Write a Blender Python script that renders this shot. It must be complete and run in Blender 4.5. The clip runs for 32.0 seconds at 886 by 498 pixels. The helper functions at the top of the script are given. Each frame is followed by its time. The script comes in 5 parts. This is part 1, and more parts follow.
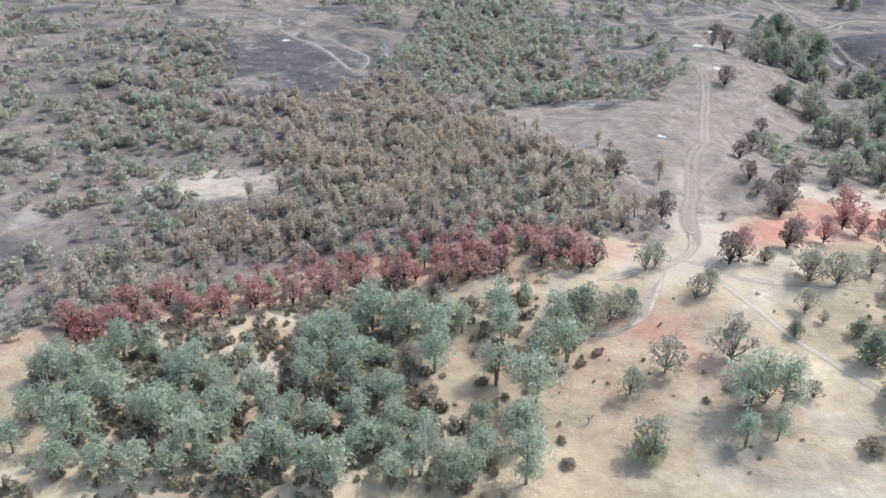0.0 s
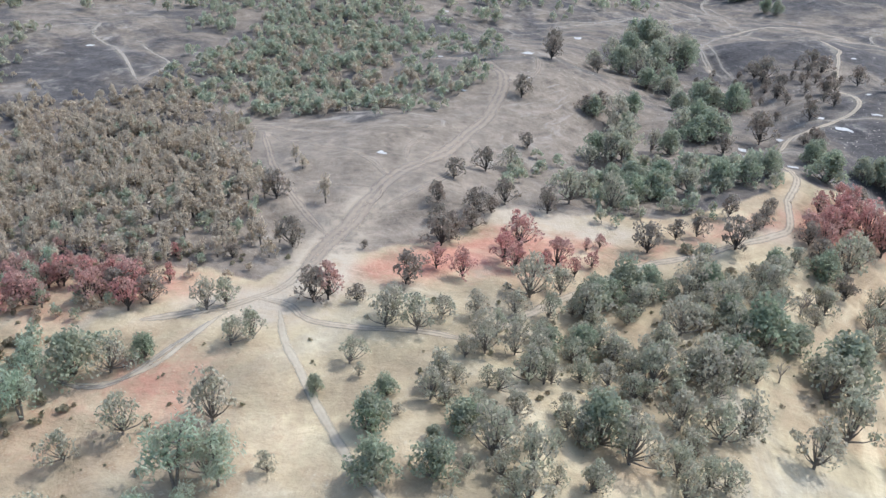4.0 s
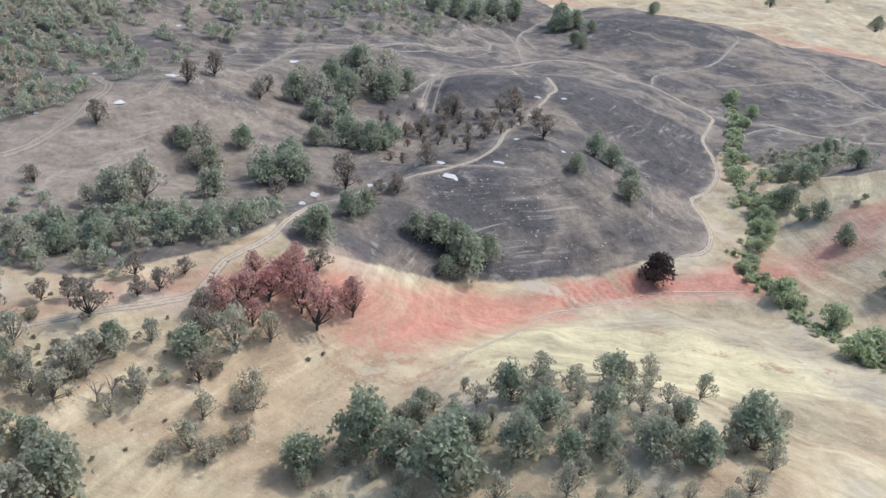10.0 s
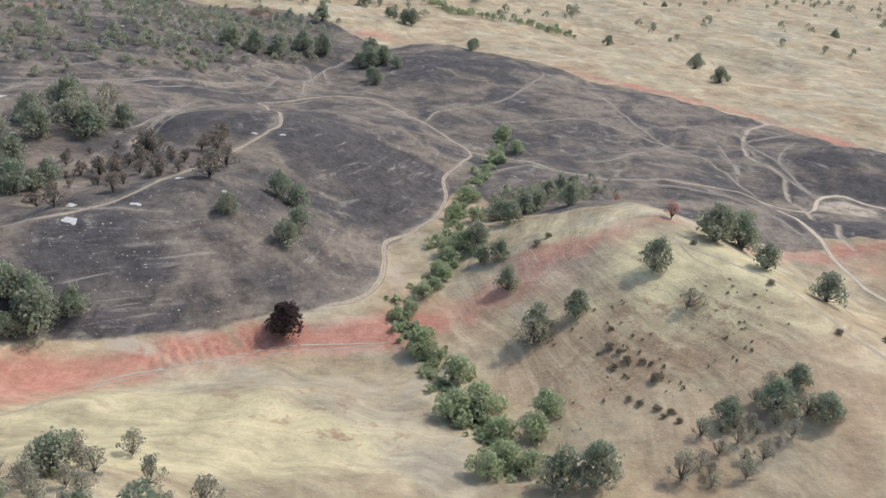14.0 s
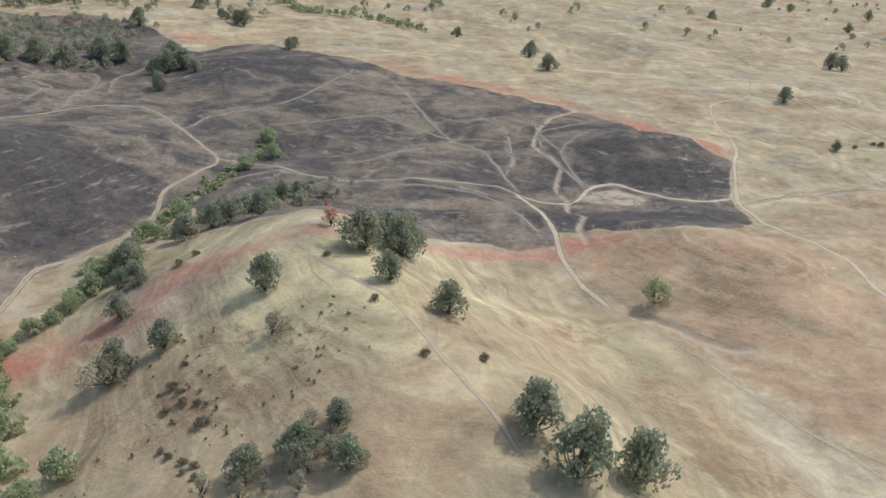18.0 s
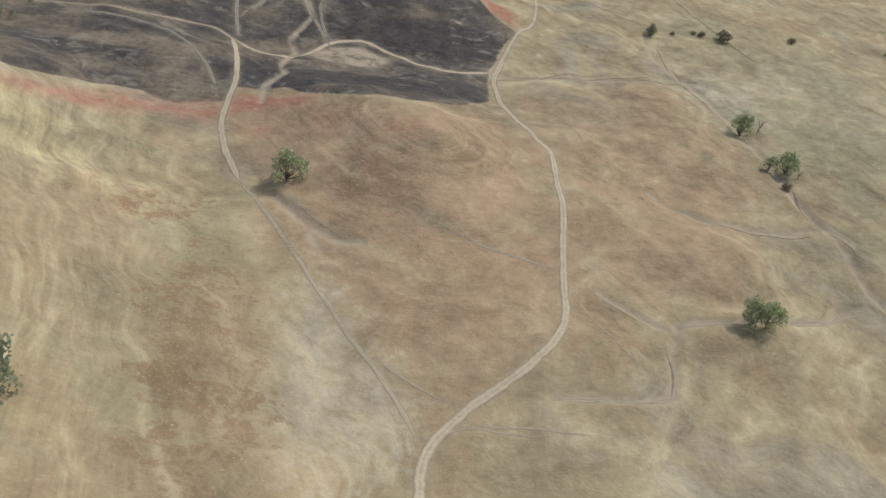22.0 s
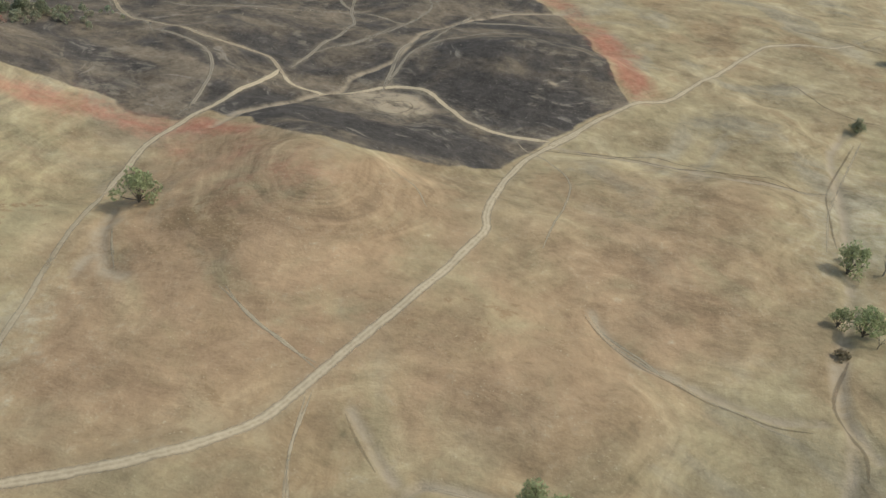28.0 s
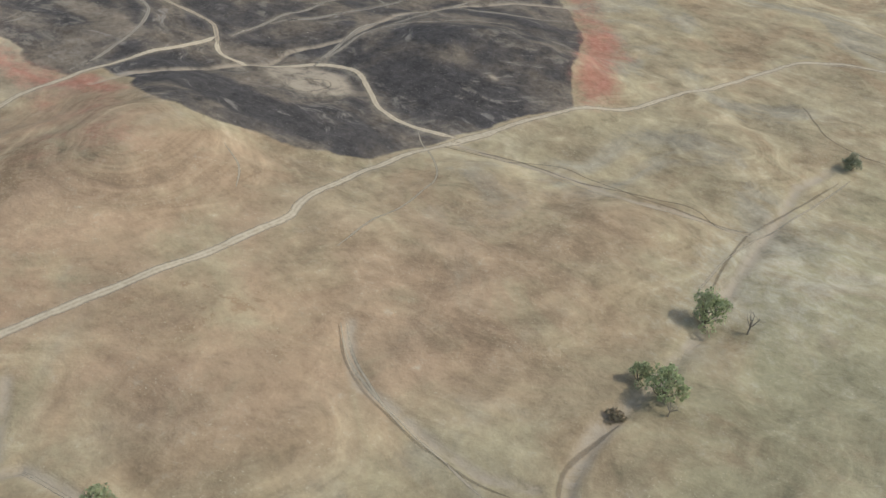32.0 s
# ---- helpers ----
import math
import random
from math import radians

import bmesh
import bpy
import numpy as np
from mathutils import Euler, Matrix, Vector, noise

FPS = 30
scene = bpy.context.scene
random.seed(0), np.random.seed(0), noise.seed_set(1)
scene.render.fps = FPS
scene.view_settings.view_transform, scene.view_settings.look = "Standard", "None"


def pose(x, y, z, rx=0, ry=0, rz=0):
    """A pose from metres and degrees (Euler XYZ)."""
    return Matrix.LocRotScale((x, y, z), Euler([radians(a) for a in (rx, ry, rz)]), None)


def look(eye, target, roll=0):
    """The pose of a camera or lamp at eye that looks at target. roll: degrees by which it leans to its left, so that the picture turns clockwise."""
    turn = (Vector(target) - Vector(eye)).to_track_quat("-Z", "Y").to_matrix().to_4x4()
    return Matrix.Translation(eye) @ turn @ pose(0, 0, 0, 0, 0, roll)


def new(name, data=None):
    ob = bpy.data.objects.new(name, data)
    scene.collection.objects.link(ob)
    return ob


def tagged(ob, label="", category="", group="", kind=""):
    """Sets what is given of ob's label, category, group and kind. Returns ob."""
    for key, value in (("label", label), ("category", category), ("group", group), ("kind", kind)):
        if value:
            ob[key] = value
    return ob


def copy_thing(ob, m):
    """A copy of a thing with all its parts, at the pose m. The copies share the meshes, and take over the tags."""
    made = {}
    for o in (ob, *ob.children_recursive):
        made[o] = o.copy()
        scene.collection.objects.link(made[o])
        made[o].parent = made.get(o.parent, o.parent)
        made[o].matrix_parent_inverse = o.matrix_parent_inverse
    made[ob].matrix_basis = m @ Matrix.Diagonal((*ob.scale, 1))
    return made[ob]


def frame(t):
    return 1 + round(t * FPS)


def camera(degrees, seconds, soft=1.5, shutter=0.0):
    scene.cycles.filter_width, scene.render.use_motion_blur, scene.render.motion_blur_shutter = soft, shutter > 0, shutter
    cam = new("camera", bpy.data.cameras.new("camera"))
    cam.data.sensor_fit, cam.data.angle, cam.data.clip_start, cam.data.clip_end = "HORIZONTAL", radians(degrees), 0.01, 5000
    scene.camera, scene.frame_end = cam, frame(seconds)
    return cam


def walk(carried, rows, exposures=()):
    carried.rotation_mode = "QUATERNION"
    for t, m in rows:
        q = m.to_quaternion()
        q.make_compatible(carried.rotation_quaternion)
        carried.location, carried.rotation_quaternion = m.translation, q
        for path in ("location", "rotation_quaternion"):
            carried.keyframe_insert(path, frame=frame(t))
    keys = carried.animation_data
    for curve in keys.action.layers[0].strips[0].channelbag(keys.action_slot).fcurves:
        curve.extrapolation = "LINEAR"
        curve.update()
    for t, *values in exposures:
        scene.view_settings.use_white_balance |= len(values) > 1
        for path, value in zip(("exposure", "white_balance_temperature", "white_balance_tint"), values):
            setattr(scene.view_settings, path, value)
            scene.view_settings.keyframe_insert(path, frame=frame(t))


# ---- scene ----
cam = camera(56.8, 32.0)
# seconds, place in metres, then yaw, pitch and roll in degrees
ROWS = [
    (0.0, 15.74, 0.16, 214.57, 1.289, -26.730, -2.032),
    (0.5, 31.90, 5.41, 213.68, 0.598, -26.152, -3.316),
    (1.0, 48.55, 10.27, 212.78, 0.206, -26.789, -4.352),
    (1.5, 65.47, 14.88, 212.05, -0.287, -26.230, -4.494),
    (2.0, 82.52, 19.35, 211.63, 0.081, -26.293, -3.970),
    (2.5, 99.60, 23.74, 211.54, 2.022, -26.701, -4.965),
    (4.5, 167.57, 41.04, 214.14, 3.559, -26.223, -1.272),
    (5.0, 184.46, 45.36, 215.26, 2.875, -22.688, -2.218),
    (5.5, 201.34, 49.68, 216.44, 3.095, -21.215, -2.956),
    (6.0, 218.20, 54.02, 217.62, 4.306, -23.161, -2.262),
    (6.5, 235.07, 58.38, 218.75, 1.979, -25.138, -2.782),
    (7.0, 251.96, 62.77, 219.81, 5.672, -22.487, -2.928),
    (7.5, 268.86, 67.20, 220.75, 4.798, -23.737, -3.556),
    (8.0, 285.78, 71.69, 221.56, 0.464, -24.335, -4.647),
    (8.5, 302.72, 76.23, 222.24, 0.049, -25.654, -4.362),
    (9.0, 319.69, 80.85, 222.78, 2.763, -26.440, -3.305),
    (9.5, 336.67, 85.54, 223.19, 0.739, -25.176, -4.694),
    (10.0, 353.66, 90.30, 223.49, 3.753, -25.626, -4.782),
    (10.5, 370.67, 95.13, 223.69, 3.386, -24.453, -4.761),
    (11.0, 387.69, 100.03, 223.82, 5.154, -24.385, -4.763),
    (11.5, 404.73, 104.99, 223.88, 5.375, -22.592, -4.411),
    (12.0, 421.79, 109.99, 223.91, 4.105, -22.376, -4.285),
    (12.5, 438.87, 115.00, 223.92, 3.287, -23.186, -4.842),
    (13.0, 456.00, 120.02, 223.93, 2.129, -21.334, -3.380),
    (13.5, 473.17, 125.02, 223.95, 1.121, -21.144, -5.014),
    (14.0, 490.40, 129.97, 224.00, -0.875, -22.492, -5.725),
    (14.5, 507.71, 134.86, 224.08, -0.600, -21.443, -5.418),
    (15.0, 525.10, 139.66, 224.20, -2.829, -22.052, -5.794),
    (15.5, 542.60, 144.35, 224.35, -3.695, -21.529, -5.487),
    (17.5, 613.79, 161.90, 225.28, -4.822, -20.031, -4.654),
    (18.0, 631.91, 165.99, 225.55, -5.291, -22.212, -3.710),
    (18.5, 650.15, 170.00, 225.82, -6.543, -22.637, -3.206),
    (19.0, 668.51, 173.94, 226.08, -7.139, -21.493, -3.421),
    (19.5, 686.96, 177.87, 226.32, -6.920, -21.121, -2.829),
    (20.0, 705.47, 181.83, 226.54, -10.404, -23.895, -6.242),
    (20.5, 724.04, 185.87, 226.74, -11.480, -25.627, -8.466),
    (21.0, 742.61, 190.04, 226.90, -9.816, -27.290, -10.189),
    (21.5, 761.16, 194.41, 227.03, -7.158, -29.803, -11.118),
    (22.0, 779.64, 199.03, 227.13, -6.125, -32.085, -10.870),
    (22.5, 798.03, 203.97, 227.20, -5.699, -31.900, -11.778),
    (23.0, 816.28, 209.28, 227.25, -5.324, -30.637, -11.080),
    (23.5, 834.36, 215.00, 227.28, -1.118, -30.794, -10.641),
    (24.0, 852.23, 221.19, 227.29, 3.611, -32.286, -10.258),
    (24.5, 869.87, 227.88, 227.29, 6.318, -33.492, -9.932),
    (26.5, 937.75, 259.69, 227.20, 14.609, -34.938, -9.235),
    (27.0, 954.02, 268.83, 227.16, 15.190, -34.231, -8.284),
    (27.5, 970.03, 278.37, 227.12, 14.853, -35.772, -9.835),
    (28.0, 985.78, 288.25, 227.08, 23.645, -31.677, -7.411),
    (28.5, 1001.27, 298.43, 227.06, 26.281, -28.611, -6.135),
    (29.0, 1016.48, 308.86, 227.09, 27.172, -28.589, -5.908),
    (29.5, 1031.40, 319.54, 227.21, 28.693, -26.021, -4.455),
    (30.0, 1045.94, 330.50, 227.50, 30.163, -26.631, -5.295),
    (30.5, 1059.98, 341.82, 228.07, 31.703, -29.852, -5.366),
    (31.0, 1073.35, 353.69, 229.10, 32.880, -29.982, -5.914),
    (31.5, 1085.76, 366.39, 230.80, 35.463, -30.521, -5.918),
    (32.0, 1096.81, 380.39, 233.49, 37.560, -34.046, -7.762),
]
# stops and white balance: the picture is brighter and bluer over the woods than over pale grass
EXPOSURES = [(0.0, 0.94, 5650, 9), (6.0, 0.70, 5600, 6), (11.0, 0.60, 5850, 9), (15.0, 0.30, 6200, 9), (17.5, 0.20, 6250, 7), (19.5, 0.0, 6200, 4), (22.0, -0.2, 6650, 4), (27.0, -0.21, 6950, 3), (28.0, -0.2, 7000, 0), (29.0, -0.11, 6350, 2), (32.0, -0.13, 6350, 3)]
walk(cam, [(t, pose(x, y, z, 90 + pitch, roll, yaw)) for t, x, y, z, yaw, pitch, roll in ROWS], EXPOSURES)

# ---- daylight: high summer sun over dry foothills ----
SUN_AZIMUTH, SUN_HEIGHT = 30.0, 54.0      # degrees from +x towards +y, and above the horizon
sky_world = bpy.data.worlds.new("sky")
scene.world = sky_world
sky_world.use_nodes = True
sky_nodes = sky_world.node_tree.nodes
sky_tex = sky_nodes.new("ShaderNodeTexSky")
sky_tex.sky_type = "NISHITA"
sky_tex.sun_disc = False
sky_tex.sun_elevation = radians(SUN_HEIGHT)
sky_tex.sun_rotation = radians(90.0 - SUN_AZIMUTH)
sky_tex.dust_density = 3.0
sky_tex.air_density = 1.2
sky_world.node_tree.links.new(sky_tex.outputs[0], sky_nodes["Background"].inputs[0])
sky_nodes["Background"].inputs[1].default_value = 0.15
sun_data = bpy.data.lights.new("sun", "SUN")
sun_data.energy, sun_data.angle, sun_data.color = 1.85, radians(0.6), (1.0, 0.955, 0.90)
sun_lamp = new("sun", sun_data)
_sa, _sh = radians(SUN_AZIMUTH), radians(SUN_HEIGHT)
sun_lamp.matrix_world = look((400 + 900 * math.cos(_sa) * math.cos(_sh), 500 + 900 * math.sin(_sa) * math.cos(_sh), 80 + 900 * math.sin(_sh)), (400, 500, 80))

# ---- materials ----


class Mat:
    """A node material with short helpers."""

    def __init__(self, name, rough=0.9):
        self.m = bpy.data.materials.new(name)
        self.m.use_nodes = True
        self.t = self.m.node_tree
        self.bsdf = self.t.nodes["Principled BSDF"]
        self.bsdf.inputs["Roughness"].default_value = rough
        self.bsdf.inputs["Specular IOR Level"].default_value = 0.15

    def node(self, kind, **values):
        n = self.t.nodes.new(kind)
        for key, v in values.items():
            n.inputs[key.replace("_", " ")].default_value = v
        return n

    def link(self, a, b):
        self.t.links.new(a, b)

    def noise(self, scale, detail=4.0, rough=0.6, distort=0.0, coords=None):
        n = self.node("ShaderNodeTexNoise", Scale=scale, Detail=detail, Roughness=rough, Distortion=distort)
        if coords is None:
            coords = self.place()
        self.link(coords, n.inputs["Vector"])
        return n.outputs["Fac"]

    def place(self):
        return self.t.nodes.new("ShaderNodeNewGeometry").outputs["Position"]

    def stretch(self, sx, sy, sz, turn=0.0):
        n = self.node("ShaderNodeMapping")
        n.inputs["Scale"].default_value = (sx, sy, sz)
        n.inputs["Rotation"].default_value = (0, 0, radians(turn))
        self.link(self.place(), n.inputs["Vector"])
        return n.outputs[0]

    def attr(self, name):
        n = self.t.nodes.new("ShaderNodeAttribute")
        n.attribute_name = name
        return n.outputs["Fac"]

    def step(self, value, lo, hi, smooth=True):
        n = self.t.nodes.new("ShaderNodeMapRange")
        n.interpolation_type = "SMOOTHSTEP" if smooth else "LINEAR"
        n.inputs["From Min"].default_value, n.inputs["From Max"].default_value = lo, hi
        self.link(value, n.inputs["Value"])
        return n.outputs[0]

    def calc(self, op, a, b):
        n = self.t.nodes.new("ShaderNodeMath")
        n.operation = op
        for i, v in enumerate((a, b)):
            if isinstance(v, (int, float)):
                n.inputs[i].default_value = v
            else:
                self.link(v, n.inputs[i])
        return n.outputs[0]

    def mix(self, fac, a, b):
        n = self.t.nodes.new("ShaderNodeMix")
        n.data_type = "RGBA"
        for i, v in ((0, fac), (6, a), (7, b)):
            if isinstance(v, (int, float)):
                n.inputs[i].default_value = v
            elif isinstance(v, tuple):
                n.inputs[i].default_value = (*v, 1.0)
            else:
                self.link(v, n.inputs[i])
        return n.outputs[2]

    def scaled(self, c, by):
        """A colour made lighter or darker by a number."""
        n = self.t.nodes.new("ShaderNodeVectorMath")
        n.operation = "SCALE"
        self.link(c, n.inputs[0])
        self.link(self.calc("MAXIMUM", by, 0.35), n.inputs["Scale"])
        return n.outputs[0]

    def colour(self, c):
        if isinstance(c, tuple):
            self.bsdf.inputs["Base Color"].default_value = (*c, 1.0)
        else:
            self.link(c, self.bsdf.inputs["Base Color"])

    def bump(self, height, strength=0.5, distance=0.3):
        n = self.node("ShaderNodeBump", Strength=strength, Distance=distance)
        self.link(height, n.inputs["Height"])
        self.link(n.outputs[0], self.bsdf.inputs["Normal"])

    def random(self):
        return self.t.nodes.new("ShaderNodeObjectInfo").outputs["Random"]

    def island(self):
        return self.t.nodes.new("ShaderNodeNewGeometry").outputs["Random Per Island"]


def ground_material():
    g = Mat("dry_ground", 0.95)

    def around(value, gain):
        return g.calc("MULTIPLY", g.calc("SUBTRACT", value, 0.5), gain)

    def total(first, *rest):
        for v in rest:
            first = g.calc("ADD", first, v)
        return first

    def part_of(value, share):
        return g.calc("MULTIPLY", value, share)

    mid, fine = g.noise(0.03, 6, 0.68, 0.5), g.noise(0.35, 6, 0.72)
    blotch, swirl = g.noise(0.1, 6, 0.72, 0.4), g.noise(0.016, 6, 0.68, 1.8)
    tint, broad = g.noise(0.011, 5, 0.65, 1.0), g.noise(0.019, 5, 0.62, 0.9)
    level = g.noise(1.0, 5, 0.7, 0.7, g.stretch(0.03, 0.03, 0.8))      # bands that run along the contours, as cattle tread them
    ring = g.noise(1.0, 4, 0.65, 1.0, g.stretch(0.012, 0.012, 0.26))
    combed = g.noise(1.0, 4, 0.65, 0.8, g.stretch(0.16, 0.55, 0.3, -35))
    specks, tufts = g.noise(1.1, 3, 0.6), g.noise(0.55, 4, 0.7)
    # dry grass: straw, russet stems, greyed thatch
    straw = g.mix(g.step(swirl, 0.36, 0.64), (0.385, 0.318, 0.20), (0.335, 0.265, 0.167))
    straw = g.mix(part_of(g.step(tint, 0.5, 0.62), 0.7), straw, (0.345, 0.248, 0.153))
    straw = g.mix(part_of(g.step(tint, 0.48, 0.36), 0.7), straw, (0.325, 0.288, 0.22))
    straw = g.mix(part_of(g.step(ring, 0.52, 0.64), 0.5), straw, (0.415, 0.35, 0.232))
    straw = g.mix(part_of(g.attr("warm"), g.step(swirl, 0.25, 0.55)), straw, (0.375, 0.262, 0.168))
    straw = g.mix(part_of(g.attr("olive"), g.step(swirl, 0.7, 0.4)), straw, (0.335, 0.298, 0.185))
    straw = g.mix(part_of(g.step(total(part_of(g.attr("pale"), 0.8), around(mid, 1.2), around(level, 0.8)), 0.15, 0.85), g.step(g.attr("pale"), 0.02, 0.3)), straw, (0.45, 0.385, 0.23))
    straw = g.mix(part_of(g.step(total(part_of(g.attr("grey"), 0.5), around(fine, 1.8), around(blotch, 1.4)), 0.1, 0.75), 0.75), straw, (0.37, 0.328, 0.25))
    straw = g.mix(part_of(g.step(total(part_of(g.attr("brown"), 0.45), around(blotch, 3.6), around(fine, 1.4)), 0.2, 0.75), g.step(g.attr("brown"), 0.03, 0.35)), straw, (0.255, 0.18, 0.11))
    shade = total(1.0, around(mid, 1.2), around(blotch, 0.9), around(level, 0.55), around(combed, 0.25), around(fine, 0.35), around(ring, 1.0), around(tufts, 0.3))
    straw = g.scaled(straw, shade)
    straw = g.mix(part_of(g.step(specks, 0.6, 0.74), g.step(blotch, 0.4, 0.62)), straw, (0.52, 0.45, 0.32))
    straw = g.mix(part_of(g.step(tufts, 0.58, 0.72), 0.4), straw, (0.22, 0.165, 0.10))
    # burnt ground: charcoal where grass burnt hot, brown-grey ash elsewhere, bare scratches of pale soil along the contours
    hot = total(g.attr("char"), around(mid, 1.3), around(broad, 2.6))
    burnt = g.mix(g.step(hot, 0.06, 0.88), (0.20, 0.162, 0.124), (0.074, 0.066, 0.062))
    burnt = g.scaled(burnt, total(1.0, around(blotch, 1.6), around(level, 0.7), around(fine, 1.2), around(mid, 0.7)))
    burnt = g.mix(part_of(g.step(level, 0.54, 0.66), part_of(g.step(swirl, 0.48, 0.6), 0.7)), burnt, (0.30, 0.265, 0.225))
    burnt = g.mix(part_of(g.step(ring, 0.56, 0.64), part_of(g.step(blotch, 0.45, 0.6), 0.55)), burnt, (0.27, 0.235, 0.19))
    burnt = g.mix(part_of(g.step(specks, 0.62, 0.74), 0.5), burnt, (0.36, 0.335, 0.30))
    edge = total(g.attr("burn"), around(g.noise(0.06, 4, 0.6), 8.0))
    base = g.mix(g.step(edge, -1.2, 1.2), straw, burnt)
    # fire retardant, thick in drifts and thinning to a pink stain
    wet = total(g.attr("red"), around(g.noise(0.04, 6, 0.75, 0.4), 1.9), around(fine, 0.8))
    wet = part_of(g.step(wet, 0.1, 1.1), g.step(g.attr("red"), 0.02, 0.4))
    dust = g.mix(g.step(fine, 0.35, 0.65), (0.355, 0.115, 0.085), (0.44, 0.195, 0.142))
    dust = g.scaled(dust, total(1.0, around(blotch, 0.9), around(level, 0.5)))
    base = g.mix(part_of(wet, 0.76), base, dust)
    base = g.mix(part_of(g.step(g.attr("soil"), 0.1, 0.9), g.step(blotch, 0.25, 0.6)), base, (0.405, 0.335, 0.25))
    g.colour(base)
    g.bump(total(fine, level, part_of(blotch, 2.0), part_of(specks, 0.4)), 0.5, 0.8)
    return g.m


def road_material(name, c1, c2, strong=1.0, middle=0.5, least=0.45):
    """Bare wheel tracks with a grassier middle and ragged verges that fade here and there."""
    g = Mat(name, 0.95)
    across = g.calc("ABSOLUTE", g.attr("across"), 0)
    grain = g.noise(0.6, 6, 0.72)
    rut = g.calc("ABSOLUTE", g.calc("SUBTRACT", across, 0.42), 0)
    g.colour(g.mix(g.step(grain, 0.3, 0.7), c1, c2))
    ragged = g.calc("ADD", across, g.calc("MULTIPLY", g.calc("SUBTRACT", g.noise(0.16, 5, 0.75), 0.5), 1.1))
    body = g.calc("MULTIPLY", g.step(ragged, 1.05, 0.3), g.step(across, 1.0, 0.72))
    between = g.calc("SUBTRACT", 1.0, g.calc("MULTIPLY", g.step(rut, 0.14, 0.36), g.calc("MULTIPLY", g.step(grain, 0.25, 0.6), middle)))
    fade = g.calc("MINIMUM", g.calc("ADD", g.step(g.noise(0.03, 4, 0.65), 0.3, 0.6), least), 1.0)
    g.link(g.calc("MULTIPLY", g.calc("MULTIPLY", body, between), g.calc("MULTIPLY", fade, strong)), g.bsdf.inputs["Alpha"])
    g.bump(grain, 0.4, 0.15)
    return g.m


def leaf_material(name, dark, light, dusty):
    """Leaves: matt, letting some light through, each tuft and each tree of a slightly other colour."""
    g = Mat(name, 0.8)
    col = g.mix(g.island(), dark, light)
    col = g.mix(g.calc("MULTIPLY", g.step(g.random(), 0.25, 1.0), 0.5), col, dusty)
    col = g.mix(g.calc("MULTIPLY", g.step(g.noise(0.16, 3, 0.7), 0.42, 0.62), 0.75), col, dusty)
    g.colour(col)
    thin = g.node("ShaderNodeBsdfTranslucent")
    g.link(col, thin.inputs["Color"])
    both = g.node("ShaderNodeMixShader", Fac=0.52)
    g.link(g.bsdf.outputs[0], both.inputs[1])
    g.link(thin.outputs[0], both.inputs[2])
    g.link(both.outputs[0], g.t.nodes["Material Output"].inputs["Surface"])
    return g.m


def bark_material(name, c1, c2):
    g = Mat(name, 0.95)
    g.colour(g.mix(g.step(g.noise(2.5, 4), 0.3, 0.7), c1, c2))
    return g.m


def plain_material(name, c1, c2, scale=1.2):
    g = Mat(name, 0.95)
    n = g.noise(scale, 5, 0.7)
    g.colour(g.mix(g.step(n, 0.3, 0.7), c1, c2))
    g.bump(n, 0.5, 0.2)
    return g.m


M_GROUND = ground_material()
M_ROAD = road_material("dirt_road", (0.54, 0.455, 0.335), (0.455, 0.375, 0.27), 1.0, 0.2, 0.95)
M_SOFT = road_material("beaten_earth_road", (0.44, 0.365, 0.272), (0.36, 0.295, 0.215), 0.9, 0.35, 0.85)
M_DUST = road_material("dusty_road", (0.35, 0.285, 0.22), (0.28, 0.225, 0.172), 0.75, 0.35, 0.75)
M_TRACK = road_material("faint_track", (0.295, 0.255, 0.205), (0.375, 0.325, 0.26), 0.88, 0.4, 0.55)
M_RILL = road_material("eroded_rill", (0.19, 0.145, 0.10), (0.26, 0.20, 0.14), 0.42, 0.0, 0.3)
M_PATH = road_material("pale_path", (0.50, 0.43, 0.32), (0.43, 0.36, 0.265), 0.78, 0.1, 0.55)
M_OAK = leaf_material("oak_leaves", (0.215, 0.254, 0.168), (0.407, 0.443, 0.3), (0.365, 0.351, 0.257))
M_SPARSE = leaf_material("dusty_oak_leaves", (0.288, 0.296, 0.206), (0.515, 0.499, 0.362), (0.444, 0.386, 0.3))
M_SCORCHED = leaf_material("scorched_leaves", (0.227, 0.176, 0.137), (0.39, 0.312, 0.247), (0.286, 0.254, 0.202))
M_DENSE_SCORCHED = leaf_material("scorched_wood_leaves", (0.393, 0.309, 0.23), (0.66, 0.576, 0.437), (0.48, 0.396, 0.291))
M_CANOPY = leaf_material("wood_leaves", (0.279, 0.315, 0.222), (0.507, 0.529, 0.38), (0.48, 0.415, 0.308))
M_RED = leaf_material("retardant_coated_leaves", (0.414, 0.19, 0.167), (0.621, 0.328, 0.282), (0.494, 0.345, 0.282))
M_PINE = leaf_material("grey_pine_needles", (0.292, 0.351, 0.239), (0.515, 0.576, 0.412), (0.448, 0.448, 0.332))
M_WILLOW = leaf_material("willow_leaves", (0.293, 0.348, 0.195), (0.533, 0.579, 0.332), (0.429, 0.442, 0.28))
M_BUSH = leaf_material("brush_leaves", (0.211, 0.204, 0.134), (0.406, 0.366, 0.244), (0.357, 0.284, 0.204))
M_DARK = leaf_material("dark_scorched_leaves", (0.06, 0.042, 0.04), (0.115, 0.082, 0.075), (0.09, 0.065, 0.06))
M_BARK = bark_material("grey_bark", (0.13, 0.11, 0.09), (0.22, 0.19, 0.16))
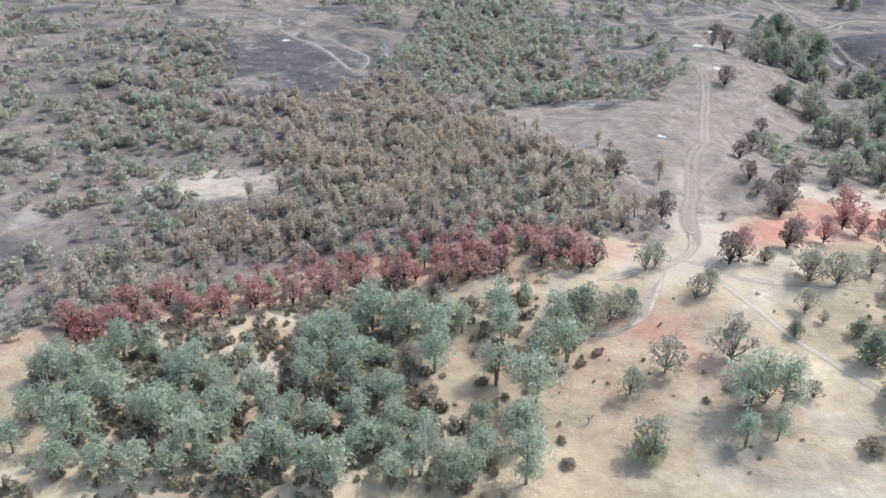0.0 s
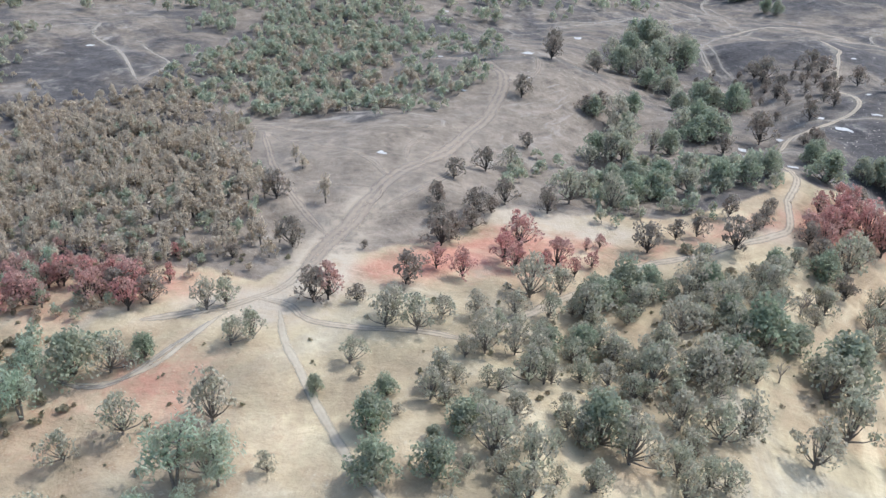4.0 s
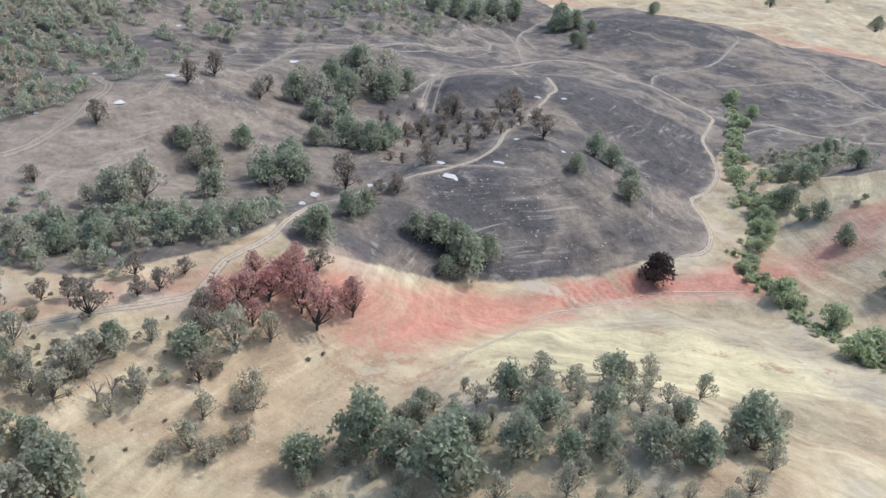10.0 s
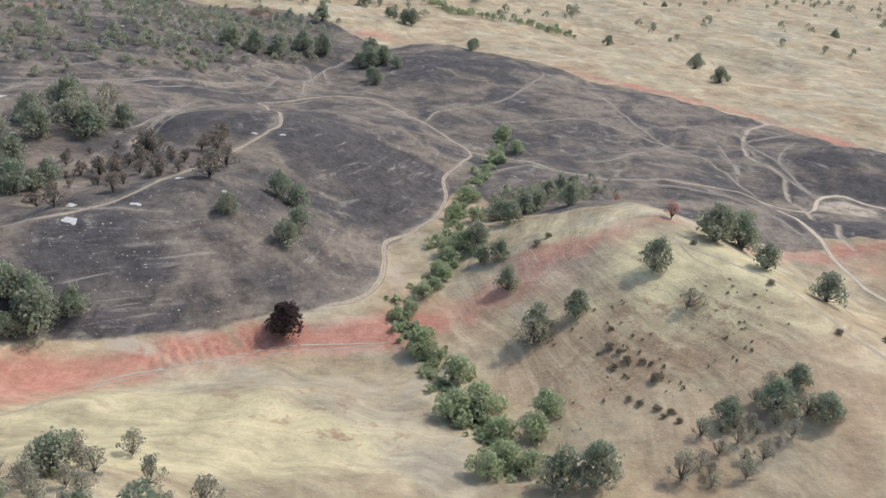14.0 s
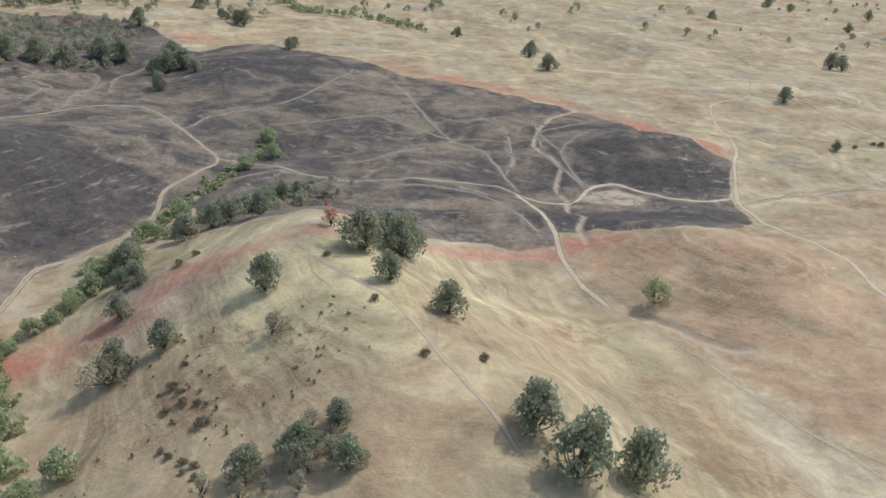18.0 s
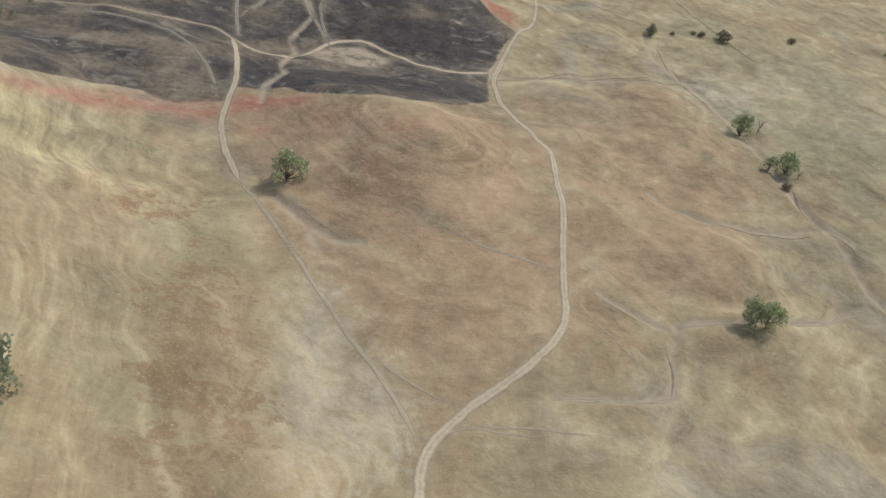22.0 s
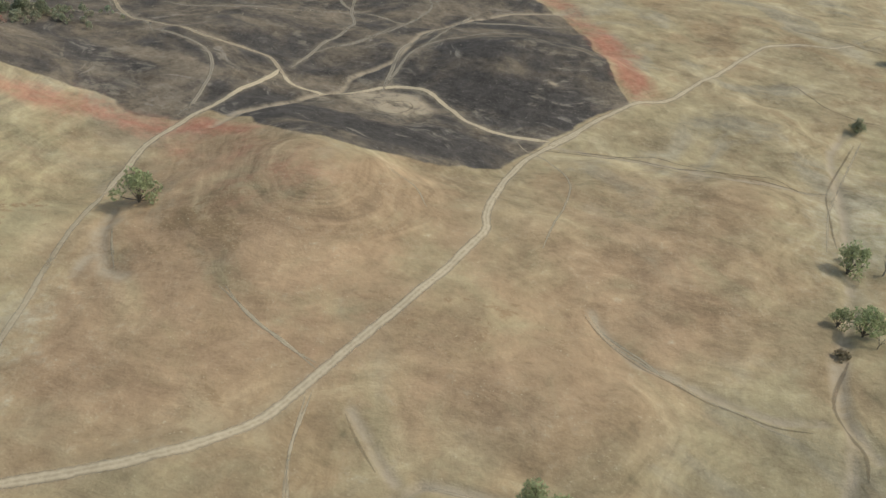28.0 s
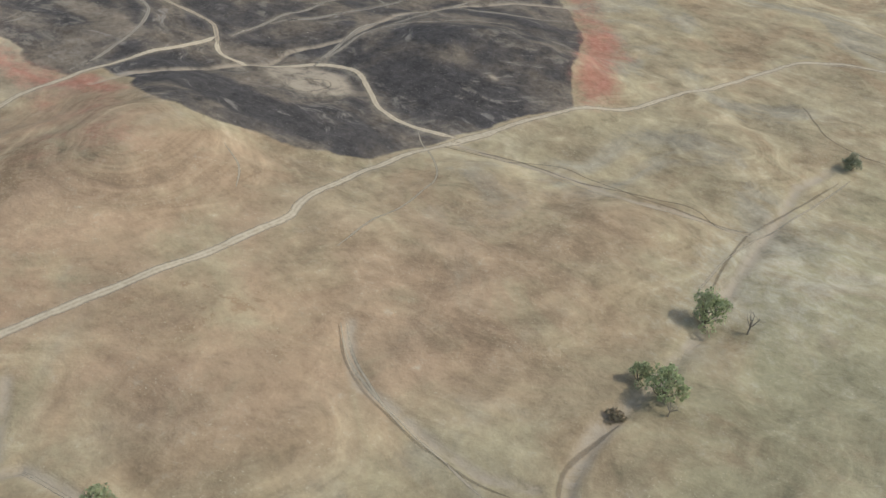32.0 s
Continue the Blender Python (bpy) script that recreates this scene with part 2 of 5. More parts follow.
M_CHARRED = bark_material("charred_bark", (0.035, 0.032, 0.03), (0.10, 0.085, 0.075))
M_SNAG = bark_material("bare_wood", (0.20, 0.17, 0.14), (0.32, 0.28, 0.23))
M_ASH = plain_material("white_ash", (0.34, 0.32, 0.29), (0.60, 0.58, 0.54))
M_ROCK = plain_material("pale_rock", (0.40, 0.35, 0.27), (0.55, 0.49, 0.39))

# ---- terrain ----
BASE = (73.0926, -0.02941, 0.00524)
# hills and hollows: centre x, y, height, half-widths along and across, turn in degrees
WEST_HILLS = [(-161, 551, 6.7, 56, 52, 48), (-146, 283, -9.8, 78, 50, 62), (51, 109, -5.6, 33, 40, 114), (58, 262, 5.2, 88, 53, 137), (73, 817, 9.7, 163, 37, 53), (93, 743, 5.7, 26, 62, 157), (106, 385, 10.7, 141, 39, 68), (125, 341, 4.3, 28, 24, 110), (139, 961, 7.2, 79, 114, 27), (145, 183, 3.9, 24, 58, 10), (178, 545, 10.3, 50, 30, 107), (185, 714, -6.9, 24, 93, 134), (210, 320, 7.4, 126, 37, 53)]
BURNT_RIDGES = [(271, 348, 8.4, 55, 24, 78), (280, 557, -5.7, 33, 24, 59), (296, 215, -8.3, 26, 67, 159), (299, 163, -5.4, 52, 49, 19), (316, 227, -7.6, 42, 29, 131), (325, 324, -6.4, 90, 24, 62), (337, 793, -8.5, 46, 287, 164), (360, 387, -5.3, 25, 32, 151), (372, 1010, -3.5, 158, 26, 54), (383, 674, 8.7, 29, 45, 67), (394, 607, 3.9, 80, 26, 73), (400, 286, 5, 28, 24, 30), (403, 500, 7.2, 42, 24, 170)]
CREEK_HILLS = [(418, 810, -7.5, 36, 50, 89), (419, 971, -14.6, 456, 67, 125), (429, 267, 9.5, 37, 47, 46), (437, 407, -7, 72, 24, 14), (448, 423, -12.5, 118, 48, 48), (450, 1200, -6.5, 65, 84, 14), (496, 528, -6.4, 94, 24, 110), (512, 378, -9.6, 40, 36, 83), (518, 626, -11.9, 32, 91, 168), (546, 229, 8.3, 94, 45, 27), (622, 524, 10.7, 58, 33, 63), (637, 441, 8.8, 38, 62, 39), (648, 409, 19.4, 102, 38, 101)]
EAST_KNOLLS = [(669, 1082, 9.8, 130, 40, 34), (705, 794, -13.3, 59, 68, 1), (706, 346, 7.9, 25, 62, 9), (749, 521, -4.7, 24, 24, 141), (773, 1506, -6.3, 179, 47, 8), (774, 1189, 3.7, 65, 34, 126), (801, 697, -6.1, 25, 103, 86), (811, 573, 6.4, 52, 24, 134), (824, 355, -5.1, 118, 34, 114), (840, 557, 8.7, 24, 36, 27), (842, 752, 7.5, 26, 24, 0), (859, 1385, -11.3, 264, 86, 9), (869, 791, 11.8, 29, 43, 101)]
PLAIN_SWELLS = [(943, 1278, -7.1, 161, 36, 76), (996, 387, -15.6, 94, 73, 47), (1023, 843, -4.5, 27, 72, 50), (1031, 527, -5.8, 25, 117, 175), (1079, 783, -5.1, 175, 34, 27), (1083, 1048, 7.5, 56, 226, 99), (1145, 620, 6.6, 30, 49, 172), (1208, 1173, 3.7, 60, 50, 24), (1217, 659, 7.7, 48, 337, 15)]
HILLS = (WEST_HILLS, BURNT_RIDGES, CREEK_HILLS, EAST_KNOLLS, PLAIN_SWELLS)
# smaller rises and dips: centre x, y, height, half-width
RISES_WEST = [(63, 492, -3.8, 34), (63, 492, -3.5, 22), (119, 451, -4.3, 22), (138, 335, 3.2, 22), (143, 160, 3.7, 80), (155, 470, 3, 22), (172, 486, 3.2, 22), (210, 513, 3, 22), (231, 458, -4.8, 22), (303, 361, 6.6, 22), (333, 848, -3.6, 22), (333, 848, -3.6, 52), (334, 370, 3.5, 22), (362, 516, -3.3, 22), (378, 487, 6, 34), (391, 962, -3.7, 80), (395, 526, 3.1, 22), (441, 423, -3.2, 22), (450, 565, -4.3, 22), (455, 657, 3.2, 34), (456, 499, -4.1, 22), (459, 385, -3.2, 52), (459, 385, 4.2, 22), (517, 608, -5.2, 34)]
RISES_EAST = [(571, 514, 6.7, 52), (572, 417, 2.7, 22), (610, 554, 4.4, 22), (678, 711, 5.5, 52), (680, 708, 4.7, 34), (681, 1023, -3.6, 34), (681, 1023, -3.6, 80), (705, 638, 3.9, 22), (705, 806, 2, 52), (759, 659, -4.1, 22), (816, 674, -3.5, 52), (821, 522, 4.7, 22), (876, 823, -2.6, 52), (891, 642, -4.2, 22), (919, 445, -3, 22), (949, 787, -2.8, 22), (971, 534, -5.9, 22), (987, 487, 3.1, 22), (988, 444, 3, 22), (997, 791, 4.8, 22), (1009, 676, 5.8, 22), (1026, 586, 2.1, 34), (1031, 863, 4.1, 22), (1058, 522, 2.6, 34)]


def soft(v, lo, hi):
    m, s = (lo + hi) / 2, (hi - lo) / 2
    return m + s * np.tanh((v - m) / s)


def segment_distance(x, y, pts):
    """Distance from points to a polyline."""
    best = np.full(np.shape(x), 1e9)
    for (ax, ay), (bx, by) in zip(pts, pts[1:]):
        dx, dy = bx - ax, by - ay
        u = np.clip(((x - ax) * dx + (y - ay) * dy) / (dx * dx + dy * dy + 1e-9), 0, 1)
        best = np.minimum(best, np.hypot(x - ax - u * dx, y - ay - u * dy))
    return best


def inside(x, y, pts):
    """Whether points lie inside a closed outline."""
    odd = np.zeros(np.shape(x), bool)
    for (ax, ay), (bx, by) in zip(pts, pts[1:] + pts[:1]):
        cross = (ay > y) != (by > y)
        odd ^= cross & (x < (bx - ax) * (y - ay) / (by - ay + 1e-12) + ax)
    return odd


def signed(x, y, pts):
    """Metres inside (plus) or outside (minus) a closed outline."""
    d = segment_distance(x, y, pts + pts[:1])
    return np.where(inside(x, y, pts), d, -d)


def waves(x, y, length, seed, n=7):
    """Smooth uneven relief between about -1 and 1."""
    rng = np.random.default_rng(seed)
    total = np.zeros(np.shape(x))
    for _ in range(n):
        a, p = rng.uniform(0, 2 * math.pi, 2)
        k = 2 * math.pi / (length * rng.uniform(0.6, 1.6))
        total += np.sin(k * (x * math.cos(a) + y * math.sin(a)) + p)
    return total / math.sqrt(n) / 1.4


# lines on the ground, in metres
BURN_SOUTH = [(-700, 60), (-91, 192), (-66, 209), (-36, 227), (-1, 239), (36, 246), (68, 252), (87, 246), (102, 263), (118, 270), (136, 285), (156, 310), (182, 320), (197, 327), (226, 328), (248, 336), (270, 350), (281, 376), (292, 360), (313, 369), (329, 382), (357, 404), (384, 414), (417, 429), (440, 446), (463, 457), (476, 469), (483, 501), (484, 533), (506, 584), (518, 626), (525, 645)]
BURN_NORTH = [(539, 632), (553, 580), (571, 552), (595, 543), (627, 546), (653, 554), (671, 568), (691, 578), (706, 579), (717, 573), (730, 575), (744, 580), (749, 595), (759, 594), (771, 597), (788, 586), (810, 584), (827, 588), (847, 603), (867, 612), (887, 639), (896, 692), (910, 728), (925, 759), (913, 775), (903, 790), (874, 859), (850, 888), (819, 916), (793, 935), (757, 968), (712, 1008), (665, 1030), (640, 1045), (558, 1125), (509, 1183), (465, 1125), (438, 1138), (377, 1235), (280, 1290), (126, 1275), (-100, 1170), (-700, 1230)]
BURN = BURN_SOUTH + BURN_NORTH
RED_NEAR_UP = [(-112, 182), (-93, 198), (-68, 216), (-37, 233), (-1, 243), (36, 246), (67, 248), (88, 241), (103, 256), (117, 266), (136, 283), (160, 306), (186, 308), (208, 300), (241, 322), (271, 333), (272, 336), (303, 354), (326, 374), (355, 397), (390, 406), (427, 429), (467, 448), (494, 462), (523, 471), (540, 486), (553, 508), (588, 502), (626, 509), (647, 522), (679, 563), (711, 573), (744, 577), (757, 590), (785, 583)]
RED_NEAR_LOW = [(-102, 164), (-85, 178), (-60, 190), (-32, 206), (1, 214), (35, 218), (64, 228), (88, 233), (103, 234), (127, 248), (152, 253), (178, 269), (204, 286), (237, 304), (266, 315), (274, 313), (300, 325), (320, 328), (345, 329), (371, 357), (402, 388), (439, 421), (492, 438), (534, 449), (555, 458), (571, 468), (588, 479), (606, 483), (654, 518), (682, 539), (713, 555), (745, 561), (757, 569), (784, 577)]
RED_FAR_IN = [(640, 1045), (665, 1030), (712, 1008), (757, 968), (819, 916), (874, 859), (903, 790), (925, 762)]
RED_FAR_OUT = [(655, 1072), (690, 1052), (735, 1030), (786, 985), (842, 936), (893, 880), (930, 800), (933, 768)]
MAIN_ROAD_A = [(364, 804), (404, 668), (401, 636), (389, 603), (373, 560), (365, 506), (342, 482), (316, 461), (298, 429), (286, 404), (284, 374), (282, 361), (272, 341), (272, 341), (268, 323), (260, 315), (249, 307), (233, 299), (218, 292), (202, 281), (149, 222)]
MAIN_ROAD_B = [(379, 828), (417, 858), (449, 868), (481, 835), (503, 790), (536, 734), (529, 697), (516, 661), (517, 631), (511, 595), (498, 562), (483, 540), (483, 508), (482, 488), (474, 466), (460, 456)]
MAIN_ROAD_C = [(536, 734), (561, 728), (593, 704), (621, 682), (654, 676), (689, 675), (712, 681), (726, 681), (737, 675), (746, 668)]
MAIN_ROAD_D = [(738, 674), (742, 655), (747, 606), (745, 567), (748, 545), (758, 515)]
MAIN_ROAD_E = [(742, 671), (750, 665), (758, 662), (768, 664), (779, 671), (788, 687), (796, 699), (808, 706), (820, 705), (834, 697), (848, 687), (861, 682), (876, 683), (897, 691)]
MAIN_ROAD_F = [(908, 710), (897, 678), (894, 640), (896, 614), (901, 582), (906, 567), (904, 541), (900, 508), (895, 484), (890, 458), (886, 437), (878, 421), (868, 409), (855, 397), (844, 388), (834, 377), (827, 367), (824, 358), (823, 350), (819, 332), (810, 312)]
MAIN_ROAD_G = [(897, 685), (910, 718), (927, 761), (946, 799), (960, 856), (973, 913), (988, 957), (1008, 978), (1034, 989), (1050, 1006)]
MAIN_ROAD_H = [(364, 804), (379, 828)]
MAIN_ROAD_I = [(62, 220), (77, 226), (88, 233), (97, 244), (101, 262)]
MAIN_ROAD_J = [(90, 234), (100, 231), (107, 224), (124, 223), (150, 223)]
MAIN_ROADS = ((MAIN_ROAD_A, 4.2), (MAIN_ROAD_B, 4.2), (MAIN_ROAD_C, 4.6), (MAIN_ROAD_D, 4.4), (MAIN_ROAD_E, 4.8), (MAIN_ROAD_F, 4.8), (MAIN_ROAD_G, 4.2), (MAIN_ROAD_H, 3.2), (MAIN_ROAD_I, 4.4), (MAIN_ROAD_J, 3.4))
DUSTY_ROAD_A = [(99, 245), (102, 269), (109, 293), (117, 326), (131, 358), (145, 408), (156, 447), (161, 480), (153, 520), (135, 545), (110, 570)]
DUSTY_ROAD_B = [(145, 411), (115, 396), (89, 387), (61, 398), (38, 414)]
DUSTY_ROAD_C = [(117, 326), (108, 340), (95, 357), (73, 367), (54, 392)]
DUSTY_ROAD_D = [(50, 395), (70, 335), (82, 308), (88, 297), (102, 278)]
DUSTY_ROAD_E = [(181, 538), (182, 514), (174, 485), (156, 478)]
DUSTY_ROAD_F = [(116, 300), (132, 324), (146, 360), (149, 380), (145, 396)]
DUSTY_ROAD_G = [(110, 297), (115, 310), (114, 322)]
DUSTY_ROAD_H = [(89, 318), (101, 318), (113, 317)]
DUSTY_ROAD_I = [(121, 345), (120, 370), (125, 388)]
DUSTY_ROADS = ((DUSTY_ROAD_A, 9), (DUSTY_ROAD_B, 4.5), (DUSTY_ROAD_C, 4.5), (DUSTY_ROAD_D, 4.5), (DUSTY_ROAD_E, 4.5), (DUSTY_ROAD_F, 3.4), (DUSTY_ROAD_G, 3.4), (DUSTY_ROAD_H, 3.4), (DUSTY_ROAD_I, 3.4))
TRACK_A = [(564, 823), (611, 844), (648, 856), (676, 838), (707, 813), (744, 806), (760, 798)]
TRACK_B = [(667, 985), (685, 903), (697, 844), (709, 811), (729, 776), (736, 718), (741, 682)]
TRACK_C = [(848, 877), (816, 848), (786, 828), (779, 795), (778, 754), (787, 720), (795, 692)]
TRACK_D = [(502, 801), (514, 843), (552, 870), (573, 888), (595, 928), (622, 989), (628, 1015)]
TRACK_E = [(394, 840), (387, 921), (393, 1013), (411, 1053)]
TRACK_F = [(195, 606), (204, 633), (205, 722), (236, 762), (293, 815), (340, 871), (359, 874), (357, 912), (336, 909)]
TRACK_G = [(48, 195), (60, 193), (68, 197), (75, 209), (81, 220)]
TRACK_H = [(-170, 549), (-132, 560), (-109, 580), (-100, 552), (-78, 534), (-55, 498), (-39, 470)]
TRACK_I = [(-38, 471), (-39, 516), (-60, 537), (-79, 564)]
TRACK_J = [(789, 762), (785, 816), (787, 862)]
TRACK_K = [(795, 692), (788, 735), (788, 759), (795, 778), (810, 803), (833, 835)]
TRACK_L = [(617, 722), (649, 732), (687, 781), (719, 818)]
TRACK_M = [(589, 657), (617, 679), (639, 677), (660, 661)]
TRACK_N = [(651, 661), (669, 664), (696, 660), (721, 635), (736, 602), (740, 583)]
TRACK_O = [(750, 790), (750, 747), (740, 720)]
TRACK_P = [(741, 873), (757, 836), (749, 753), (738, 713)]
TRACK_Q = [(503, 1020), (536, 966), (573, 938)]
TRACK_R = [(314, 636), (317, 685), (322, 719), (312, 726), (287, 722)]
TRACK_S = [(319, 617), (318, 664), (323, 740), (329, 762)]
TRACK_T = [(325, 597), (325, 657), (329, 728)]
TRACK_U = [(320, 481), (346, 486), (368, 483), (384, 483)]
TRACK_V = [(191, 736), (239, 771), (288, 780), (362, 872)]
TRACK_W = [(305, 660), (325, 711), (402, 841), (455, 872)]
TRACK_X = [(393, 909), (375, 1017), (347, 994), (331, 944), (355, 943), (360, 893), (324, 863), (263, 777), (207, 730)]
TRACK_Y = [(408, 936), (394, 1014), (415, 1069), (433, 1104)]
TRACK_Z = [(8, 736), (12, 856), (16, 940)]
TRACK_AB = [(538, 659), (553, 685), (577, 707), (600, 695)]
TRACKS = ((TRACK_A, 3.6), (TRACK_B, 3.8), (TRACK_C, 4), (TRACK_D, 4), (TRACK_E, 3.6), (TRACK_F, 3.8), (TRACK_G, 3.2), (TRACK_H, 3.2), (TRACK_I, 2.5), (TRACK_J, 3.2), (TRACK_K, 3.2), (TRACK_L, 3.2), (TRACK_M, 3.2), (TRACK_N, 3.2), (TRACK_O, 3.2), (TRACK_P, 3.2), (TRACK_Q, 2.2), (TRACK_R, 2.2), (TRACK_S, 2.2), (TRACK_T, 2.2), (TRACK_U, 2.2), (TRACK_V, 3.2), (TRACK_W, 3.2), (TRACK_X, 3.2), (TRACK_Y, 3.2), (TRACK_Z, 3.2), (TRACK_AB, 3.2))
PATH_FIELD = [(758, 515), (774, 479), (786, 454), (796, 433), (805, 414), (814, 396), (821, 379), (824, 370)]
PATH_A = [(98, 228), (103, 213), (110, 201), (119, 185), (127, 172), (134, 164), (141, 157)]
PATH_B = [(609, 483), (622, 462), (639, 438), (650, 423), (661, 400), (672, 374), (681, 348)]
PATH_C = [(936, 444), (949, 446), (961, 448), (982, 451), (997, 454), (1015, 461), (1028, 470), (1043, 474)]
PATH_D = [(956, 546), (968, 537), (981, 531), (999, 528), (1019, 525), (1036, 522)]
PATH_E = [(842, 478), (860, 472), (876, 467), (888, 466)]
PATH_F = [(341, 314), (353, 329), (369, 352), (383, 374), (391, 391), (414, 406), (439, 425), (465, 434), (490, 439)]
PATH_G = [(898, 681), (940, 692), (989, 694), (1042, 725)]
PATH_H = [(872, 394), (883, 395), (897, 396), (907, 397), (917, 401)]
PATH_I = [(842, 379), (849, 379), (861, 380), (871, 378), (881, 378)]
PATH_J = [(1058, 824), (1046, 742), (1040, 693), (1040, 654)]
PATH_K = [(893, 455), (899, 434), (909, 417), (918, 404)]
PATH_L = [(815, 401), (826, 393), (836, 387)]
PATH_M = [(802, 472), (792, 482), (784, 491)]
PATH_N = [(957, 548), (973, 536), (990, 529), (1002, 526)]
PATH_O = [(999, 968), (1049, 1011), (1129, 1178), (1210, 1384)]
PATH_P = [(1056, 1332), (1261, 1565), (1389, 1701)]
PATH_Q = [(614, 480), (617, 456), (624, 441)]
PATH_R = [(854, 582), (870, 576), (880, 566)]
PATH_S = [(936, 443), (950, 446), (964, 448), (985, 452), (1020, 464), (1042, 473)]
PATH_T = [(871, 393), (881, 393), (896, 396), (911, 397), (918, 401)]
PATH_U = [(844, 479), (858, 472), (875, 468), (889, 464)]
PATH_V = [(812, 405), (822, 396), (833, 389)]
PATH_W = [(892, 453), (900, 432), (909, 414)]
PATH_X = [(828, 371), (839, 377), (852, 377), (867, 376)]
PATH_Y = [(370, 351), (389, 384), (410, 403), (447, 424), (487, 438)]
PATH_Z = [(881, 681), (921, 642), (930, 571)]
PATH_RUT = [(53, 194), (64, 195), (73, 201), (79, 214), (84, 226)]
PATHS = ((PATH_RUT, 2.2), (PATH_FIELD, 3.0), (PATH_A, 3.2), (PATH_B, 2.6), (PATH_C, 1.8), (PATH_D, 1.3), (PATH_E, 1.3), (PATH_F, 1.8), (PATH_G, 1.3), (PATH_H, 1.3), (PATH_I, 1.3), (PATH_J, 1.3), (PATH_K, 1.3), (PATH_L, 1.3), (PATH_M, 1.3), (PATH_N, 1.3), (PATH_O, 1.3), (PATH_P, 1.3), (PATH_Q, 1.3), (PATH_R, 1.3), (PATH_S, 1.3), (PATH_T, 1.3), (PATH_U, 1.3), (PATH_V, 1.3), (PATH_W, 1.3), (PATH_X, 1.3), (PATH_Y, 1.3), (PATH_Z, 1.3))
RILL_A = [(956, 545), (970, 534), (985, 528), (1001, 526), (1021, 525), (1040, 527)]
RILL_B = [(892, 677), (927, 689), (951, 704), (995, 705), (1038, 722)]
RILL_C = [(1050, 572), (1046, 547), (1052, 532), (1056, 525), (1057, 513)]
RILL_D = [(905, 455), (913, 448), (923, 441)]
RILL_E = [(925, 428), (923, 414), (918, 401)]
RILL_F = [(903, 685), (934, 694), (973, 699), (1010, 717), (1025, 715), (1046, 719)]
RILL_G = [(1010, 891), (1036, 855), (1068, 852)]
RILL_H = [(805, 667), (807, 678), (814, 686), (820, 680), (817, 665), (808, 662), (805, 667)]
RILL_I = [(1054, 817), (1040, 733), (1040, 693), (1044, 659)]
RILL_J = [(789, 1793), (835, 1611), (872, 1601)]
RILL_K = [(1038, 1470), (1107, 1396), (1199, 1400), (1189, 1187)]
RILL_L = [(1007, 1014), (1092, 991), (1114, 890), (1134, 796)]
RILLS = ((RILL_A, 1.6), (RILL_B, 1.5), (RILL_C, 2.4), (RILL_D, 1.8), (RILL_E, 1.5), (RILL_F, 1.6), (RILL_G, 1.8), (RILL_H, 1.2), (RILL_I, 1.6), (RILL_J, 4), (RILL_K, 3), (RILL_L, 2.5))
CUT_A = [(773, 503), (781, 490), (790, 479), (799, 470), (808, 470)]
CUT_B = [(839, 910), (805, 876), (790, 846), (780, 817), (773, 790), (780, 754), (783, 733), (776, 714), (771, 696), (776, 680), (768, 650), (771, 622), (763, 603), (762, 581)]
CUT_C = [(773, 503), (780, 489), (789, 474), (793, 462)]
CUT_D = [(1047, 825), (1040, 790), (1044, 754), (1046, 712), (1048, 680), (1051, 640), (1050, 598), (1045, 568), (1048, 545), (1054, 534), (1060, 524)]
CUT_E = [(936, 443), (931, 433), (925, 422), (922, 409), (917, 401), (907, 397), (897, 396), (883, 395), (872, 394)]
CUT_F = [(493, 458), (500, 478), (511, 503), (516, 531), (521, 589), (530, 633), (552, 711), (566, 784)]
CUT_G = [(492, 455), (504, 435), (509, 413), (518, 383), (528, 360), (531, 335)]
CUT_H = [(936, 444), (949, 447), (961, 449), (982, 452), (997, 455), (1015, 462), (1028, 471), (1043, 475)]
CUT_I = [(1051, 610), (1048, 559), (1052, 531), (1053, 515), (1048, 484), (1054, 470)]
CUT_J = [(958, 549), (969, 537), (979, 529), (995, 530), (1012, 529), (1029, 529), (1043, 534)]
CUT_K = [(906, 457), (915, 451), (922, 445), (930, 440)]
CUT_L = [(898, 687), (927, 690), (960, 697), (990, 696), (1014, 710), (1042, 721)]
CUTS = ((CUT_J, 2.2, 1.0), (CUT_K, 1.8, 1.0), (CUT_L, 1.6, 0.5), (CUT_A, 2.6, 1.3), (CUT_B, 2.4, 1.3), (CUT_C, 2.5, 0.8), (CUT_D, 3, 1.3), (CUT_E, 2.0, 1.2), (CUT_F, 3.5, 1.6), (CUT_G, 3.5, 1.6), (CUT_H, 2.2, 1.3), (CUT_I, 2.2, 1))
